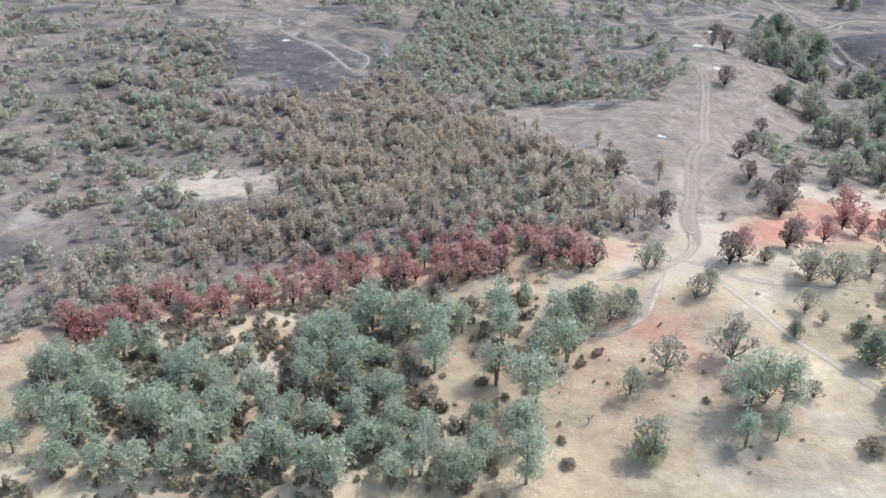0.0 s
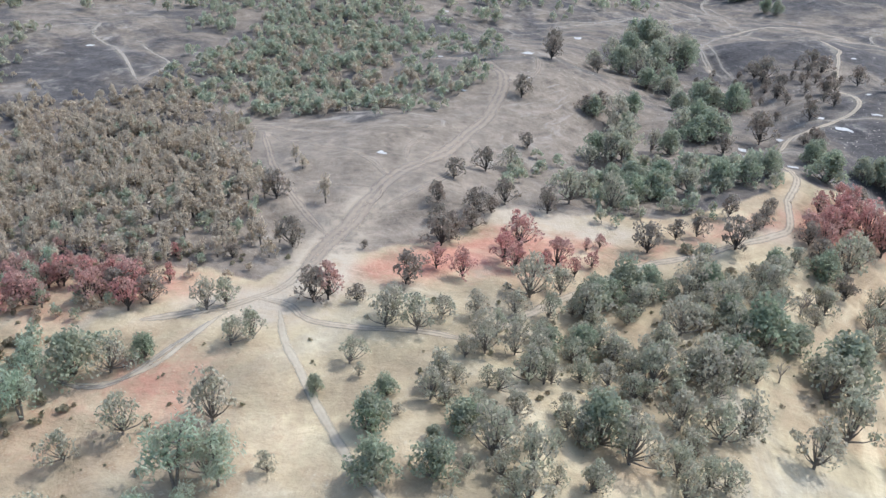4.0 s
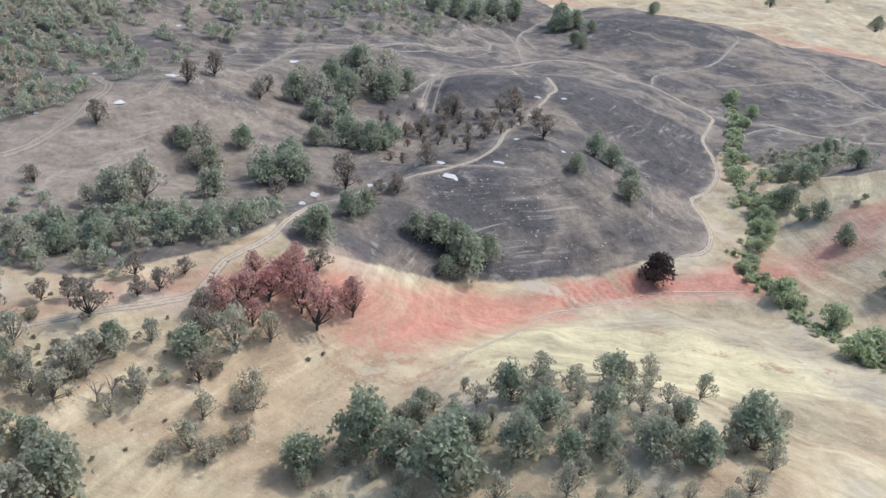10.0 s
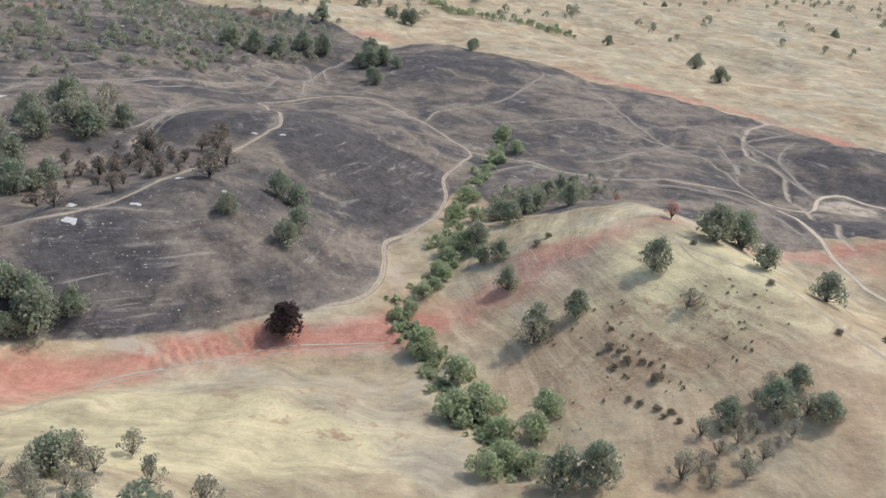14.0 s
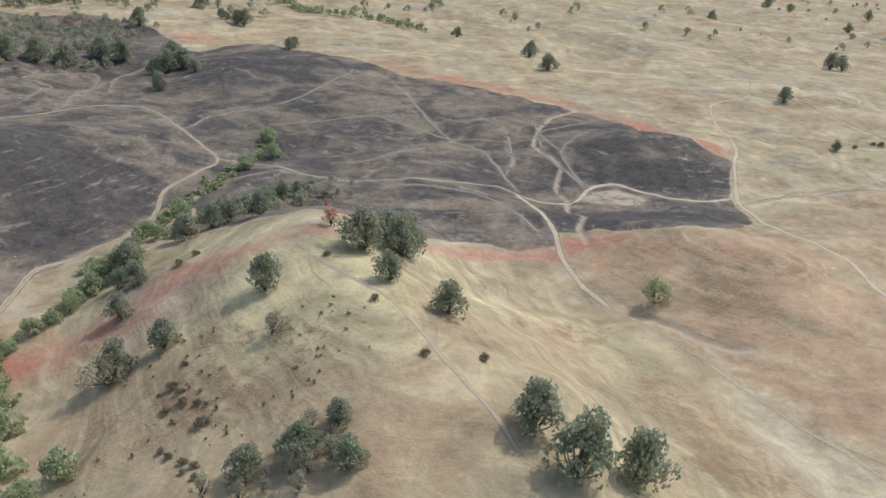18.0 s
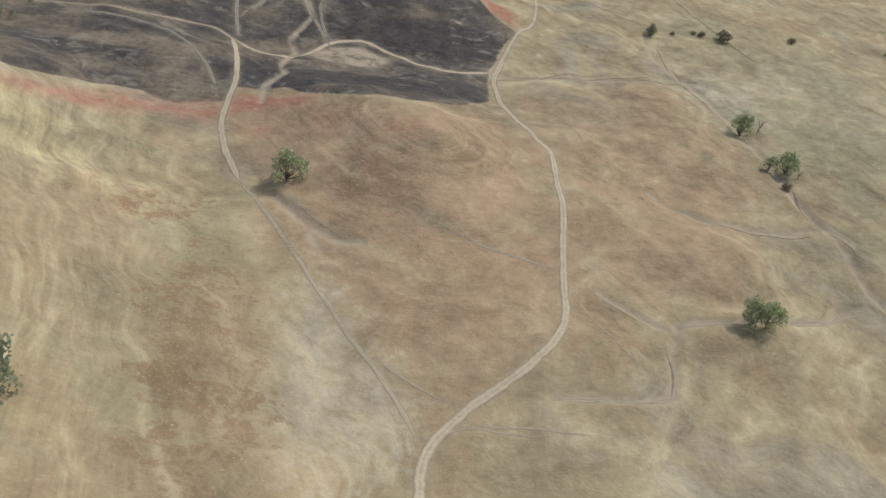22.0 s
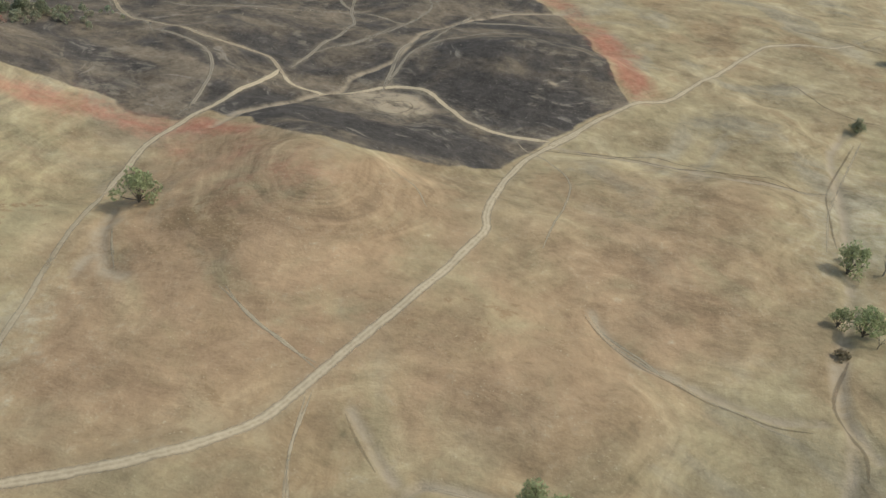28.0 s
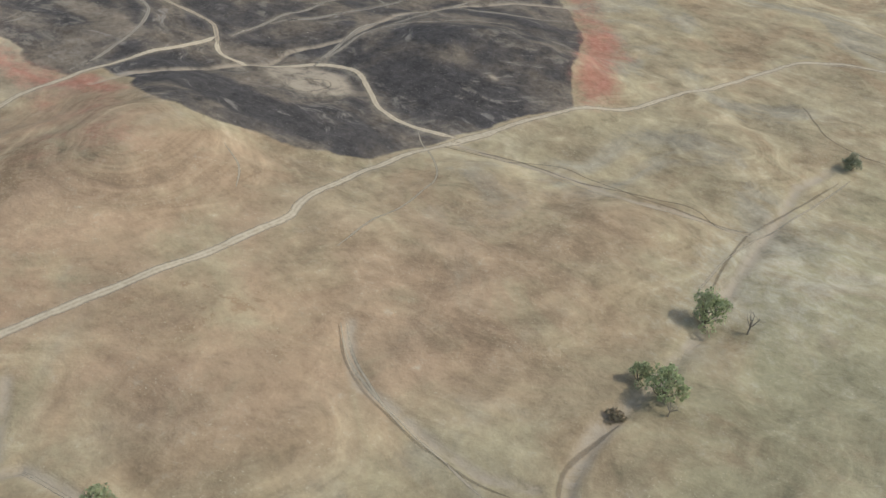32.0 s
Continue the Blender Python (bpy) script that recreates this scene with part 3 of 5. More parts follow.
# places of one look: centre x, y, reach x, y, strength
RED_SPOTS = [(318, 348, 34, 0.5), (301, 345, 24, 0.45), (39, 220, 16, 0.9), (16, 223, 16, 0.8), (701, 566, 16, 0.7), (760, 582, 10, 0.6), (899, 856, 14, 0.8), (921, 798, 10, 0.8), (342, 331, 30, 0.4), (321, 334, 24, 0.5), (624, 566, 14, 1), (430, 1199, 30, 0.8), (466, 1179, 20, 0.6), (279, 1270, 25, 0.9), (106, 1008, 30, 0.9), (46, 1006, 25, 0.8), (-219, 784, 30, 0.8), (820, 541, 35, 0.4), (789, 559, 30, 0.4), (762, 564, 20, 0.5), (702, 559, 35, 0.4), (719, 471, 30, 0.3), (903, 484, 40, 0.28), (511, 467, 20, 0.5), (72, 192, 24, 0.62), (60, 185, 20, 0.55), (82, 203, 16, 0.55), (569, 470, 16, 0.7), (588, 484, 16, 0.75), (604, 490, 12, 0.7), (551, 466, 14, 0.6), (626, 560, 12, 0.9)]
CHAR_SPOTS_W = [(852, 742, 16, 5, -0.25), (836, 724, 6, 12, -0.25), (690, 655, 40, 6, -0.25), (668, 700, 14, 10, -0.3), (800, 640, 20, 8, -0.2), (696, 630, 20, 10, -0.7), (852, 748, 12, 8, -0.5), (679, 723, 15, 6, -0.7), (692, 631, 30, 8, -0.7), (408, 469, 30, 20, -0.3), (459, 602, 20, 20, -0.4), (688, 618, 14, 10, 0.5), (828, 633, 50, 8, 0.5), (810, 627, 30, 8, 0.5), (853, 846, 40, 20, 0.4), (885, 724, 20, 8, 0.5), (470, 608, 45, 55, 0.45), (453, 677, 50, 45, 0.4), (363, 443, 45, 45, 0.35), (511, 1003, 70, 70, 0.35), (855, 737, 50, 60, 0.5)]
CHAR_SPOTS_E = [(813, 618, 55, 16, 0.5), (691, 612, 50, 40, 0.3), (607, 788, 70, 80, 0.2), (333, 650, 40, 60, 0.35), (-87, 486, 60, 40, 0.5), (252, 912, 120, 150, 0.25), (111, 341, 70, 70, -0.55), (179, 432, 70, 70, -0.35), (196, 465, 60, 60, -0.35), (429, 654, 50, 60, 0.3), (513, 1039, 70, 60, 0.2), (360, 464, 40, 40, 0.3), (339, 375, 5, 5, 0), (17, 294, 70, 60, -0.2), (470, 521, 20, 25, -0.4), (381, 611, 30, 20, -0.3), (387, 492, 40, 20, -0.2)]
CHAR_SPOTS = CHAR_SPOTS_W + CHAR_SPOTS_E
PALE_SPOTS = [(590, 430, 45, 55, 0.5), (640, 450, 40, 50, 0.35), (566, 501, 30, 16, 0.7), (626, 418, 40, 40, 0.45), (611, 468, 20, 20, 0.5), (663, 517, 20, 12, 0.6), (421, 341, 45, 25, 1), (452, 353, 40, 30, 0.9), (414, 347, 45, 30, 0.9), (398, 347, 40, 25, 0.9), (686, 501, 30, 40, 0.5), (563, 534, 40, 25, 0.6), (618, 457, 30, 20, 0.5), (736, 483, 30, 40, 0.4), (414, 348, 40, 20, 0.5), (120, 196, 40, 25, 0.3)]
GREY_SPOTS = [(793, 400, 20, 60, 0.9), (808, 376, 25, 30, 0.8), (775, 376, 12, 12, 0.3), (1043, 686, 18, 70, 0.7), (1065, 705, 20, 60, 0.7), (1148, 736, 100, 100, 0.35), (1086, 665, 40, 60, 0.2), (79, 152, 30, 20, 0.3), (1037, 900, 40, 90, 0.2)]
BROWN_SPOTS = [(-30, 190, 50, 16, 0.6), (20, 205, 30, 12, 0.5), (-39, 145, 50, 24, 0.5), (-10, 166, 40, 20, 0.35), (72, 171, 40, 26, 0.45), (78, 198, 30, 20, 0.4), (323, 339, 45, 22, 0.5), (307, 314, 40, 20, 0.4), (561, 409, 30, 30, 0.45), (584, 415, 20, 20, 0.4), (770, 374, 14, 16, 1), (765, 403, 10, 12, 0.9), (725, 471, 10, 14, 0.6), (819, 503, 12, 8, 1), (873, 437, 20, 16, 0.4), (811, 499, 14, 10, 0.6), (733, 478, 24, 14, 0.7), (366, 332, 20, 10, 0.3), (750, 425, 14, 60, 0.8), (760, 371, 14, 40, 0.9), (806, 508, 12, 12, 0.4), (767, 381, 14, 40, 0.8), (816, 511, 25, 25, 0.6), (937, 513, 40, 30, 0.15), (935, 524, 30, 20, 0.2), (885, 502, 30, 30, 0.15), (470, 372, 50, 40, 0.5), (597, 395, 40, 40, 0.35), (597, 398, 30, 30, 0.3), (910, 488, 30, 30, 0.15)]
WARM_SPOTS = [(72, 169, 50, 30, 0.6), (93, 195, 40, 25, 0.5), (322, 341, 45, 22, 0.5), (572, 448, 40, 40, 0.6), (611, 389, 50, 40, 0.6), (636, 420, 40, 40, 0.5), (828, 514, 50, 40, 0.9), (841, 445, 50, 40, 0.8), (939, 511, 50, 40, 0.8), (979, 576, 50, 50, 0.8), (940, 507, 40, 40, 0.6), (616, 392, 50, 50, 0.5), (880, 550, 40, 40, 0.6), (695, 462, 40, 40, 0.5)]
OLIVE_SPOTS = [(746, 447, 20, 60, 0.8), (1058, 653, 60, 60, 0.6), (1030, 514, 50, 50, 0.5), (1063, 707, 20, 60, 0.6), (702, 512, 30, 30, 0.6), (913, 547, 50, 60, 0.6), (600, 446, 40, 30, 0.4)]
WARM_FIELD_A = [(752, 560), (768, 585), (830, 580), (890, 620), (900, 560), (890, 470), (850, 405), (828, 385), (790, 455), (765, 510)]
WARM_FIELD_B = [(905, 640), (960, 690), (1020, 690), (1035, 600), (1010, 540), (960, 470), (905, 455), (912, 560)]
WARM_FIELD_C = [(690, 540), (740, 570), (750, 520), (775, 460), (790, 400), (770, 360), (735, 420), (705, 480)]
OLIVE_FIELD_A = [(620, 400), (640, 500), (700, 560), (738, 560), (752, 510), (780, 455), (770, 340), (700, 330)]
OLIVE_FIELD_B = [(1062, 880), (1062, 640), (1068, 480), (1250, 480), (1250, 900)]
SOIL_SPOTS_W = [(812, 686, 17, 12, 0.8), (793, 676, 12, 10, 0.7), (772, 658, 12, 6, 0.6), (92, 232, 20, 8, 0.8), (104, 262, 9, 26, 0.6), (-74, 305, 24, 12, 0.9), (781, 492, 4, 10, 0.9), (791, 477, 5, 6, 0.8), (804, 468, 10, 3, 0.7), (808, 683, 16, 9, 0.9), (799, 671, 9, 5, 0.8), (1044, 742, 7, 20, 0.6), (1054, 628, 8, 18, 0.5), (316, 646, 5, 16, 0.7), (319, 714, 6, 12, 0.6), (391, 409, 8, 3, 0.9), (103, 266, 12, 22, 0.55), (111, 305, 7, 22, 0.4), (117, 241, 30, 12, 0.5), (812, 673, 16, 14, 0.9), (880, 745, 3.5, 2, 0.8), (310, 365, 14, 10, 0.5), (89, 227, 18, 9, 0.8), (104, 256, 7, 14, 0.4)]
SOIL_SPOTS_E = [(803, 680, 15, 8, 1), (796, 674, 12, 5, 0.8), (110, 300, 10, 20, 0.3), (182, 310, 28, 9, 0.8), (259, 316, 16, 8, 0.7), (489, 497, 7, 22, 0.8), (498, 550, 8, 20, 0.6), (390, 411, 9, 4, 1), (576, 717, 22, 10, 0.5), (649, 1007, 20, 14, 0.5), (-96, 315, 22, 14, 0.9), (-74, 313, 20, 12, 0.8), (378, 432, 25, 12, 0.35), (444, 576, 12, 5, 0.6), (182, 318, 22, 10, 0.9), (178, 312, 22, 8, 0.9), (547, 673, 10, 12, 0.5), (-30, 180, 10, 6, 0.8)]
SOIL_SPOTS = SOIL_SPOTS_W + SOIL_SPOTS_E
W_SCORCHED = [(-93, 201), (-103, 236), (-82, 258), (-52, 286), (-57, 336), (-46, 358), (-7, 406), (30, 394), (73, 320), (83, 289), (72, 257), (56, 251), (-1, 243), (-55, 231)]
W_BROWN = [(-123, 416), (-81, 424), (-36, 454), (-18, 471), (31, 422), (24, 399), (-12, 391), (-45, 351), (-61, 330), (-90, 366)]
W_WEST = [(-142, 342), (-177, 449), (-154, 519), (-110, 468), (-121, 417), (-90, 366), (-61, 330), (-70, 324), (-111, 346)]
W_NORTH = [(-18, 471), (-7, 607), (7, 697), (59, 713), (89, 553), (96, 452), (45, 423), (31, 429)]
W_MEADOW = [(-105, 232), (-134, 310), (-113, 339), (-64, 330), (-54, 286), (-84, 263)]
W_UNDER = [(-60, 200), (-27, 207), (3, 215), (35, 218), (46, 204), (16, 184), (-18, 181), (-60, 176)]
W_PINE = [(-76, 129), (-88, 163), (-85, 178), (-31, 185), (0, 208), (6, 181), (27, 162), (29, 138)]
W_SLOPE = [(154, 235), (210, 275), (255, 293), (245, 248), (220, 214), (193, 210), (169, 206)]
W_SLOPE_B = [(157, 237), (201, 269), (267, 300), (216, 184), (151, 161), (140, 206)]
W_GULLY = [(183, 331), (173, 363), (212, 378), (253, 403), (281, 393), (278, 361), (258, 336), (225, 331)]
W_BURNT = [(142, 705), (90, 811), (129, 893), (129, 1248), (272, 1310), (376, 1222), (394, 1084), (329, 957), (288, 835)]
W_MID = [(95, 502), (87, 621), (152, 653), (159, 484), (142, 451), (122, 430)]
W_SADDLE = [(5, 423), (-38, 539), (9, 586), (63, 605), (127, 503), (123, 464), (86, 420)]
W_RIDGE = [(-51, 592), (-92, 746), (86, 754), (121, 670), (73, 591), (9, 586)]
W_FAR = [(168, 1239), (13, 1629), (815, 2915), (564, 1769), (410, 1599), (278, 1502)]
W_RED = [(-92, 195), (-67, 211), (-36, 227), (-1, 239), (36, 243), (64, 244), (61, 228), (35, 222), (1, 216), (-32, 207), (-61, 194), (-84, 181)]
W_RED_UP = [(-92, 202), (-67, 222), (-36, 240), (-1, 252), (36, 259), (66, 258), (64, 246), (36, 245), (-1, 240), (-36, 227), (-67, 211)]
W_BAND = [(542, 575), (546, 622), (565, 636), (599, 660), (624, 667), (628, 650), (600, 618), (572, 590)]
W_CLUMP = [(583, 326), (590, 352), (601, 365), (613, 368), (619, 377), (631, 376), (636, 363), (628, 350), (617, 342), (603, 329)]
W_OAKS = [(310, 267), (330, 297), (377, 314), (417, 327), (446, 304), (454, 293), (431, 241), (308, 255)]
W_STUMPS = [(282, 578), (311, 636), (364, 627), (386, 577), (359, 520), (314, 495)]
RIB_LINE = [(399, 402), (409, 412), (421, 419), (435, 429), (449, 435)]
DRAW_LINE = [(318, 664), (320, 610), (325, 533), (312, 484), (297, 454), (280, 424), (264, 400)]
FAR_CREEK = [(443, 1636), (536, 1526), (608, 1489), (663, 1484), (723, 1443)]

ASH = [(346, 471, 4.2), (172, 488, 3), (220, 671, 3), (282, 440, 2.4), (292, 394, 1.8), (394, 633, 2.2), (411, 634, 2), (177, 550, 3), (368, 488, 2.2), (338, 489, 2), (86, 584, 2.2), (122, 569, 2), (378, 524, 1.8), (402, 513, 1.6), (281, 423, 1.8), (308, 456, 2), (94, 707, 2.6), (116, 726, 2.2), (250, 977, 3), (208, 935, 2.6), (346, 1192, 2.6), (131, 470, 2), (140, 467, 1.6), (-94, 533, 2.4), (-83, 276, 2.2), (278, 539, 2.4), (110, 354, 1.8), (55, 272, 1.8), (217, 887, 2.2), (249, 968, 1.8), (331, 1179, 2), (293, 549, 2.2)]


def ground_z(x, y):
    x, y = np.asarray(x, float), np.asarray(y, float)
    z = BASE[0] + BASE[1] * (soft(x, -1300, 2300) - 500) + BASE[2] * (soft(y, -1300, 2300) - 500)
    for group in HILLS:
        for cx, cy, h, sx, sy, turn in group:
            c, s = math.cos(radians(turn)), math.sin(radians(turn))
            u, v = (x - cx) * c + (y - cy) * s, (y - cy) * c - (x - cx) * s
            z = z + h * np.exp(-u * u / (2 * sx * sx) - v * v / (2 * sy * sy))
    for cx, cy, h, s in RISES_WEST + RISES_EAST:
        z = z + h * np.exp(-((x - cx) ** 2 + (y - cy) ** 2) / (2 * s * s))
    far = np.clip((np.hypot(x - 500, y - 450) - 950) / 900, 0, 1)
    z = z + far * (14 * waves(x, y, 620, 3) + 5 * waves(x, y, 210, 4)) + 170 * np.clip((y - 2100) / 2400, 0, 1) ** 1.6 + 40 * np.clip((300 - x) / 900, 0, 1) * np.clip((y - 1300) / 900, 0, 1)
    z = z + 1.1 * waves(x, y, 75, 8) + 0.75 * waves(x, y, 34, 5) + 0.2 * waves(x, y, 13, 6) + 4 * np.clip((y - 950) / 300, 0, 1) * waves(x, y, 190, 14) + 9 * np.clip((y - 1150) / 350, 0, 1) * waves(x, y, 250, 15)
    z = z - 5.0 * np.exp(-(segment_distance(x, y, DRAW_LINE) / 13.0) ** 2)
    (rx, ry), (qx, qy) = RIB_LINE[0], RIB_LINE[-1]
    run = math.hypot(qx - rx, qy - ry)
    along_rib = ((x - rx) * (qx - rx) + (y - ry) * (qy - ry)) / run
    fade = np.clip((along_rib + 3) / 6, 0, 1) * np.clip((run + 3 - along_rib) / 6, 0, 1)
    ribs = segment_distance(x, y, RIB_LINE)
    z = z - 1.7 * fade * np.exp(-(ribs / 6.5) ** 2) * (0.5 + 0.5 * np.sin(along_rib * 2 * math.pi / 4.4 + 1.5 * waves(x, y, 18, 9)))
    for pts, width, depth in CUTS:
        x0, x1 = min(p[0] for p in pts) - 25, max(p[0] for p in pts) + 25
        y0, y1 = min(p[1] for p in pts) - 25, max(p[1] for p in pts) + 25
        near = (x > x0) & (x < x1) & (y > y0) & (y < y1)
        if near.any():
            d = segment_distance(x[near], y[near], pts) if x.ndim else segment_distance(x, y, pts)
            cut = depth * np.exp(-(d / width) ** 2)
            if x.ndim:
                z[near] -= cut
            else:
                z = z - cut
    return z


def spaced(lo, hi, step, end_lo, end_hi):
    """Even steps from lo to hi, and growing ones beyond."""
    core = list(np.arange(lo, hi + 0.1, step))
    s, v, before = step, lo, []
    while v > end_lo:
        s *= 1.14
        v -= s
        before.append(v)
    s, v, after = step, core[-1], []
    while v < end_hi:
        s *= 1.07
        v += s
        after.append(v)
    return np.array(before[::-1] + core + after)


def grid_mesh(name, xs, ys):
    gx, gy = np.meshgrid(xs, ys)
    gz = ground_z(gx, gy)
    n, m = gx.shape
    co = np.stack([gx, gy, gz], -1).reshape(-1, 3)
    i = np.arange(n * m).reshape(n, m)
    quads = np.stack([i[:-1, :-1], i[:-1, 1:], i[1:, 1:], i[1:, :-1]], -1).reshape(-1, 4)
    me = bpy.data.meshes.new(name)
    me.vertices.add(len(co))
    me.vertices.foreach_set("co", co.ravel())
    me.loops.add(quads.size)
    me.loops.foreach_set("vertex_index", quads.ravel())
    me.polygons.add(len(quads))
    me.polygons.foreach_set("loop_start", np.arange(0, quads.size, 4))
    me.update(calc_edges=True)
    me.polygons.foreach_set("use_smooth", np.ones(len(quads), bool))
    return me, gx.ravel(), gy.ravel()


def put_attr(me, name, values):
    me.attributes.new(name, "FLOAT", "POINT").data.foreach_set("value", np.asarray(values, np.float32))


def band(x, y, upper, lower, feather):
    """1 inside the strip between two lines that run the same way, 0 a feather's width outside."""
    sd = signed(x, y, upper + lower[::-1])
    return np.clip(0.5 + sd / feather, 0, 1)


def finer(v, lo, hi, n=3):
    """Splits the steps between lo and hi."""
    more = [a + (c - a) * k / n for a, c in zip(v, v[1:]) if a > lo and c < hi for k in range(1, n)]
    return np.sort(np.concatenate([v, more]))


grid_x = finer(spaced(-220, 1180, 3.0, -3500, 4500), -110, 1090, 2)
grid_y = finer(spaced(115, 960, 3.0, -900, 4900), 125, 720, 2)
ground_me, GX, GY = grid_mesh("ground", grid_x, grid_y)
put_attr(ground_me, "burn", signed(GX, GY, BURN))
red = np.maximum(band(GX, GY, RED_NEAR_UP, RED_NEAR_LOW, 18), (0.72 + 0.3 * waves(GX, GY, 90, 31)) * band(GX, GY, RED_FAR_IN, RED_FAR_OUT, 16))
for cx, cy, r, v in RED_SPOTS:
    red = np.maximum(red, v * np.exp(-((GX - cx) ** 2 + (GY - cy) ** 2) / r ** 2))
for cx, cy in RIB_LINE:
    red = np.maximum(red, 1.25 * np.exp(-((GX - cx) ** 2 + (GY - cy) ** 2) / 110.0))
# thick between the burnt knoll and the creek, thinner under the western trees and over the grassy hill
red *= np.maximum(np.clip(segment_distance(GX, GY, RED_NEAR_LOW) / 16.0, 0.7, 1.0), np.clip((GX - 390) / 50, 0, 1))
red *= np.interp(GX, [-200, 40, 70, 110, 300, 340, 490, 520, 640, 660, 800], [0.65, 0.65, 0.7, 0.8, 0.8, 0.82, 1.45, 0.62, 0.62, 0.75, 0.9])
put_attr(ground_me, "red", red)


def spots(rows, floor=0.0):
    total = np.full(GX.shape, floor)
    for cx, cy, rx, ry, v in rows:
        total += v * np.exp(-((GX - cx) / rx) ** 2 - ((GY - cy) / ry) ** 2)
    return total


put_attr(ground_me, "char", spots(CHAR_SPOTS, 0.42) + 0.03 * np.clip((GX - 520) / 80, 0, 1))
put_attr(ground_me, "pale", np.clip(spots(PALE_SPOTS), 0, 1))
def field(outline, strength, feather=24.0):
    return strength * np.clip(0.5 + signed(GX, GY, outline) / feather, 0, 1)


put_attr(ground_me, "warm", np.clip(0.6 * spots(WARM_SPOTS) + field(WARM_FIELD_A, 0.7) + field(WARM_FIELD_B, 0.55, 40) + field(WARM_FIELD_C, 0.55, 50), 0, 1))
put_attr(ground_me, "olive", np.clip(0.6 * spots(OLIVE_SPOTS) + field(OLIVE_FIELD_A, 0.28, 40) + field(OLIVE_FIELD_B, 0.7, 30), 0, 1))
put_attr(ground_me, "brown", np.clip(spots(BROWN_SPOTS), 0, 1))
put_attr(ground_me, "grey", np.clip(spots(GREY_SPOTS), 0, 1))
soil = np.clip(spots(SOIL_SPOTS), 0, 1)
for pts, width, depth in CUTS:
    soil = np.maximum(soil, 0.8 * np.exp(-(segment_distance(GX, GY, pts) / max(width * 1.1, 2.6)) ** 2))
# dusty verges
for pts, width in MAIN_ROADS + DUSTY_ROADS:
    soil = np.maximum(soil, 0.4 * np.exp(-(segment_distance(GX, GY, pts) / 5.0) ** 2))
for pts, width in TRACKS:
    soil = np.maximum(soil, 0.38 * np.exp(-(segment_distance(GX, GY, pts) / 3.6) ** 2))
put_attr(ground_me, "soil", soil)
ground_me.materials.append(M_GROUND)
ground = tagged(new("ground", ground_me), "rolling dry grass foothills, part charred by a wildfire, streaked pink with fire retardant", "ground", kind="structure")

# ---- dirt roads ----


def smooth_line(pts, gap=2.5):
    """A rounded line through points, at even steps."""
    p = [Vector(q) for q in pts]
    p = [p[0] * 2 - p[1]] + p + [p[-1] * 2 - p[-2]]
    out = []
    for a, b, c, d in zip(p, p[1:], p[2:], p[3:]):
        n = max(1, int((c - b).length / gap))
        for i in range(n):
            u = i / n
            out.append(0.5 * ((2 * b) + (c - a) * u + (2 * a - 5 * b + 4 * c - d) * u * u + (3 * b - a - 3 * c + d) * u ** 3))
    out.append(p[-2])
    return out


def road(name, pts, width, material, label, lift=0.17, taper=0.0):
    line = smooth_line(pts)
    cols = (-1, -0.6, -0.2, 0.2, 0.6, 1)
    xs, ys, ac = [], [], []
    for i, q in enumerate(line):
        d = (line[min(i + 1, len(line) - 1)] - line[max(i - 1, 0)]).normalized()
        w = width / 2
        if taper:
            w *= min(1.0, 0.3 + min((q - line[0]).length, (q - line[-1]).length) / taper)
        for c in cols:
            xs.append(q.x - d.y * c * w)
            ys.append(q.y + d.x * c * w)
            ac.append(c)
    zs = ground_z(np.array(xs), np.array(ys)) + lift - 0.08 * np.abs(np.array(ac))
    k = len(cols)
    faces = [(i * k + j, i * k + j + 1, (i + 1) * k + j + 1, (i + 1) * k + j) for i in range(len(line) - 1) for j in range(k - 1)]
    me = bpy.data.meshes.new(name)
    me.from_pydata(list(zip(xs, ys, zs)), [], faces)
    put_attr(me, "across", ac)
    me.polygons.foreach_set("use_smooth", np.ones(len(faces), bool))
    me.materials.append(material)
    return tagged(new(name, me), label, "road", kind="structure")


WESTERN_ROADS = (MAIN_ROAD_A, MAIN_ROAD_B, MAIN_ROAD_C, MAIN_ROAD_H, MAIN_ROAD_I, MAIN_ROAD_J)
for pts, width in MAIN_ROADS:
    road("road", pts, width, M_SOFT if pts in WESTERN_ROADS else M_ROAD, "pale rutted dirt road over dry hills", taper=9.0)
for pts, width in DUSTY_ROADS:
    road("road", pts, width, M_DUST, "wide soft dusty brown dirt road", taper=22.0)
for pts, width in TRACKS:
    road("track", pts, width, M_TRACK, "faint two-rut vehicle track on burnt ground", taper=30.0)
for pts, width in PATHS:
    road("path", pts, width, M_PATH, "narrow pale cattle path through dry grass", taper=14.0)

for pts, width in RILLS:
    road("rill", pts, width, M_RILL, "narrow dark eroded rill crossing dry grass", taper=14.0)

# ---- plants ----


def part(name, me, parent, label=""):
    ob = new(name, me)
    ob.parent = parent
    if label:
        tagged(ob, label)
    return ob


def tube(verts, faces, a, b, ra, rb, sides=5):
    """Adds a tapered limb from a to b."""
    d = (b - a).normalized()
    u = d.orthogonal().normalized()
    v = d.cross(u)
    n = len(verts)
    for p, r in ((a, ra), (b, rb)):
        for i in range(sides):
            w = 2 * math.pi * i / sides
            verts.append(p + (u * math.cos(w) + v * math.sin(w)) * r)
    for i in range(sides):
        j = (i + 1) % sides
        faces.append((n + i, n + j, n + sides + j, n + sides + i))
    faces.append(tuple(n + sides + i for i in range(sides)))


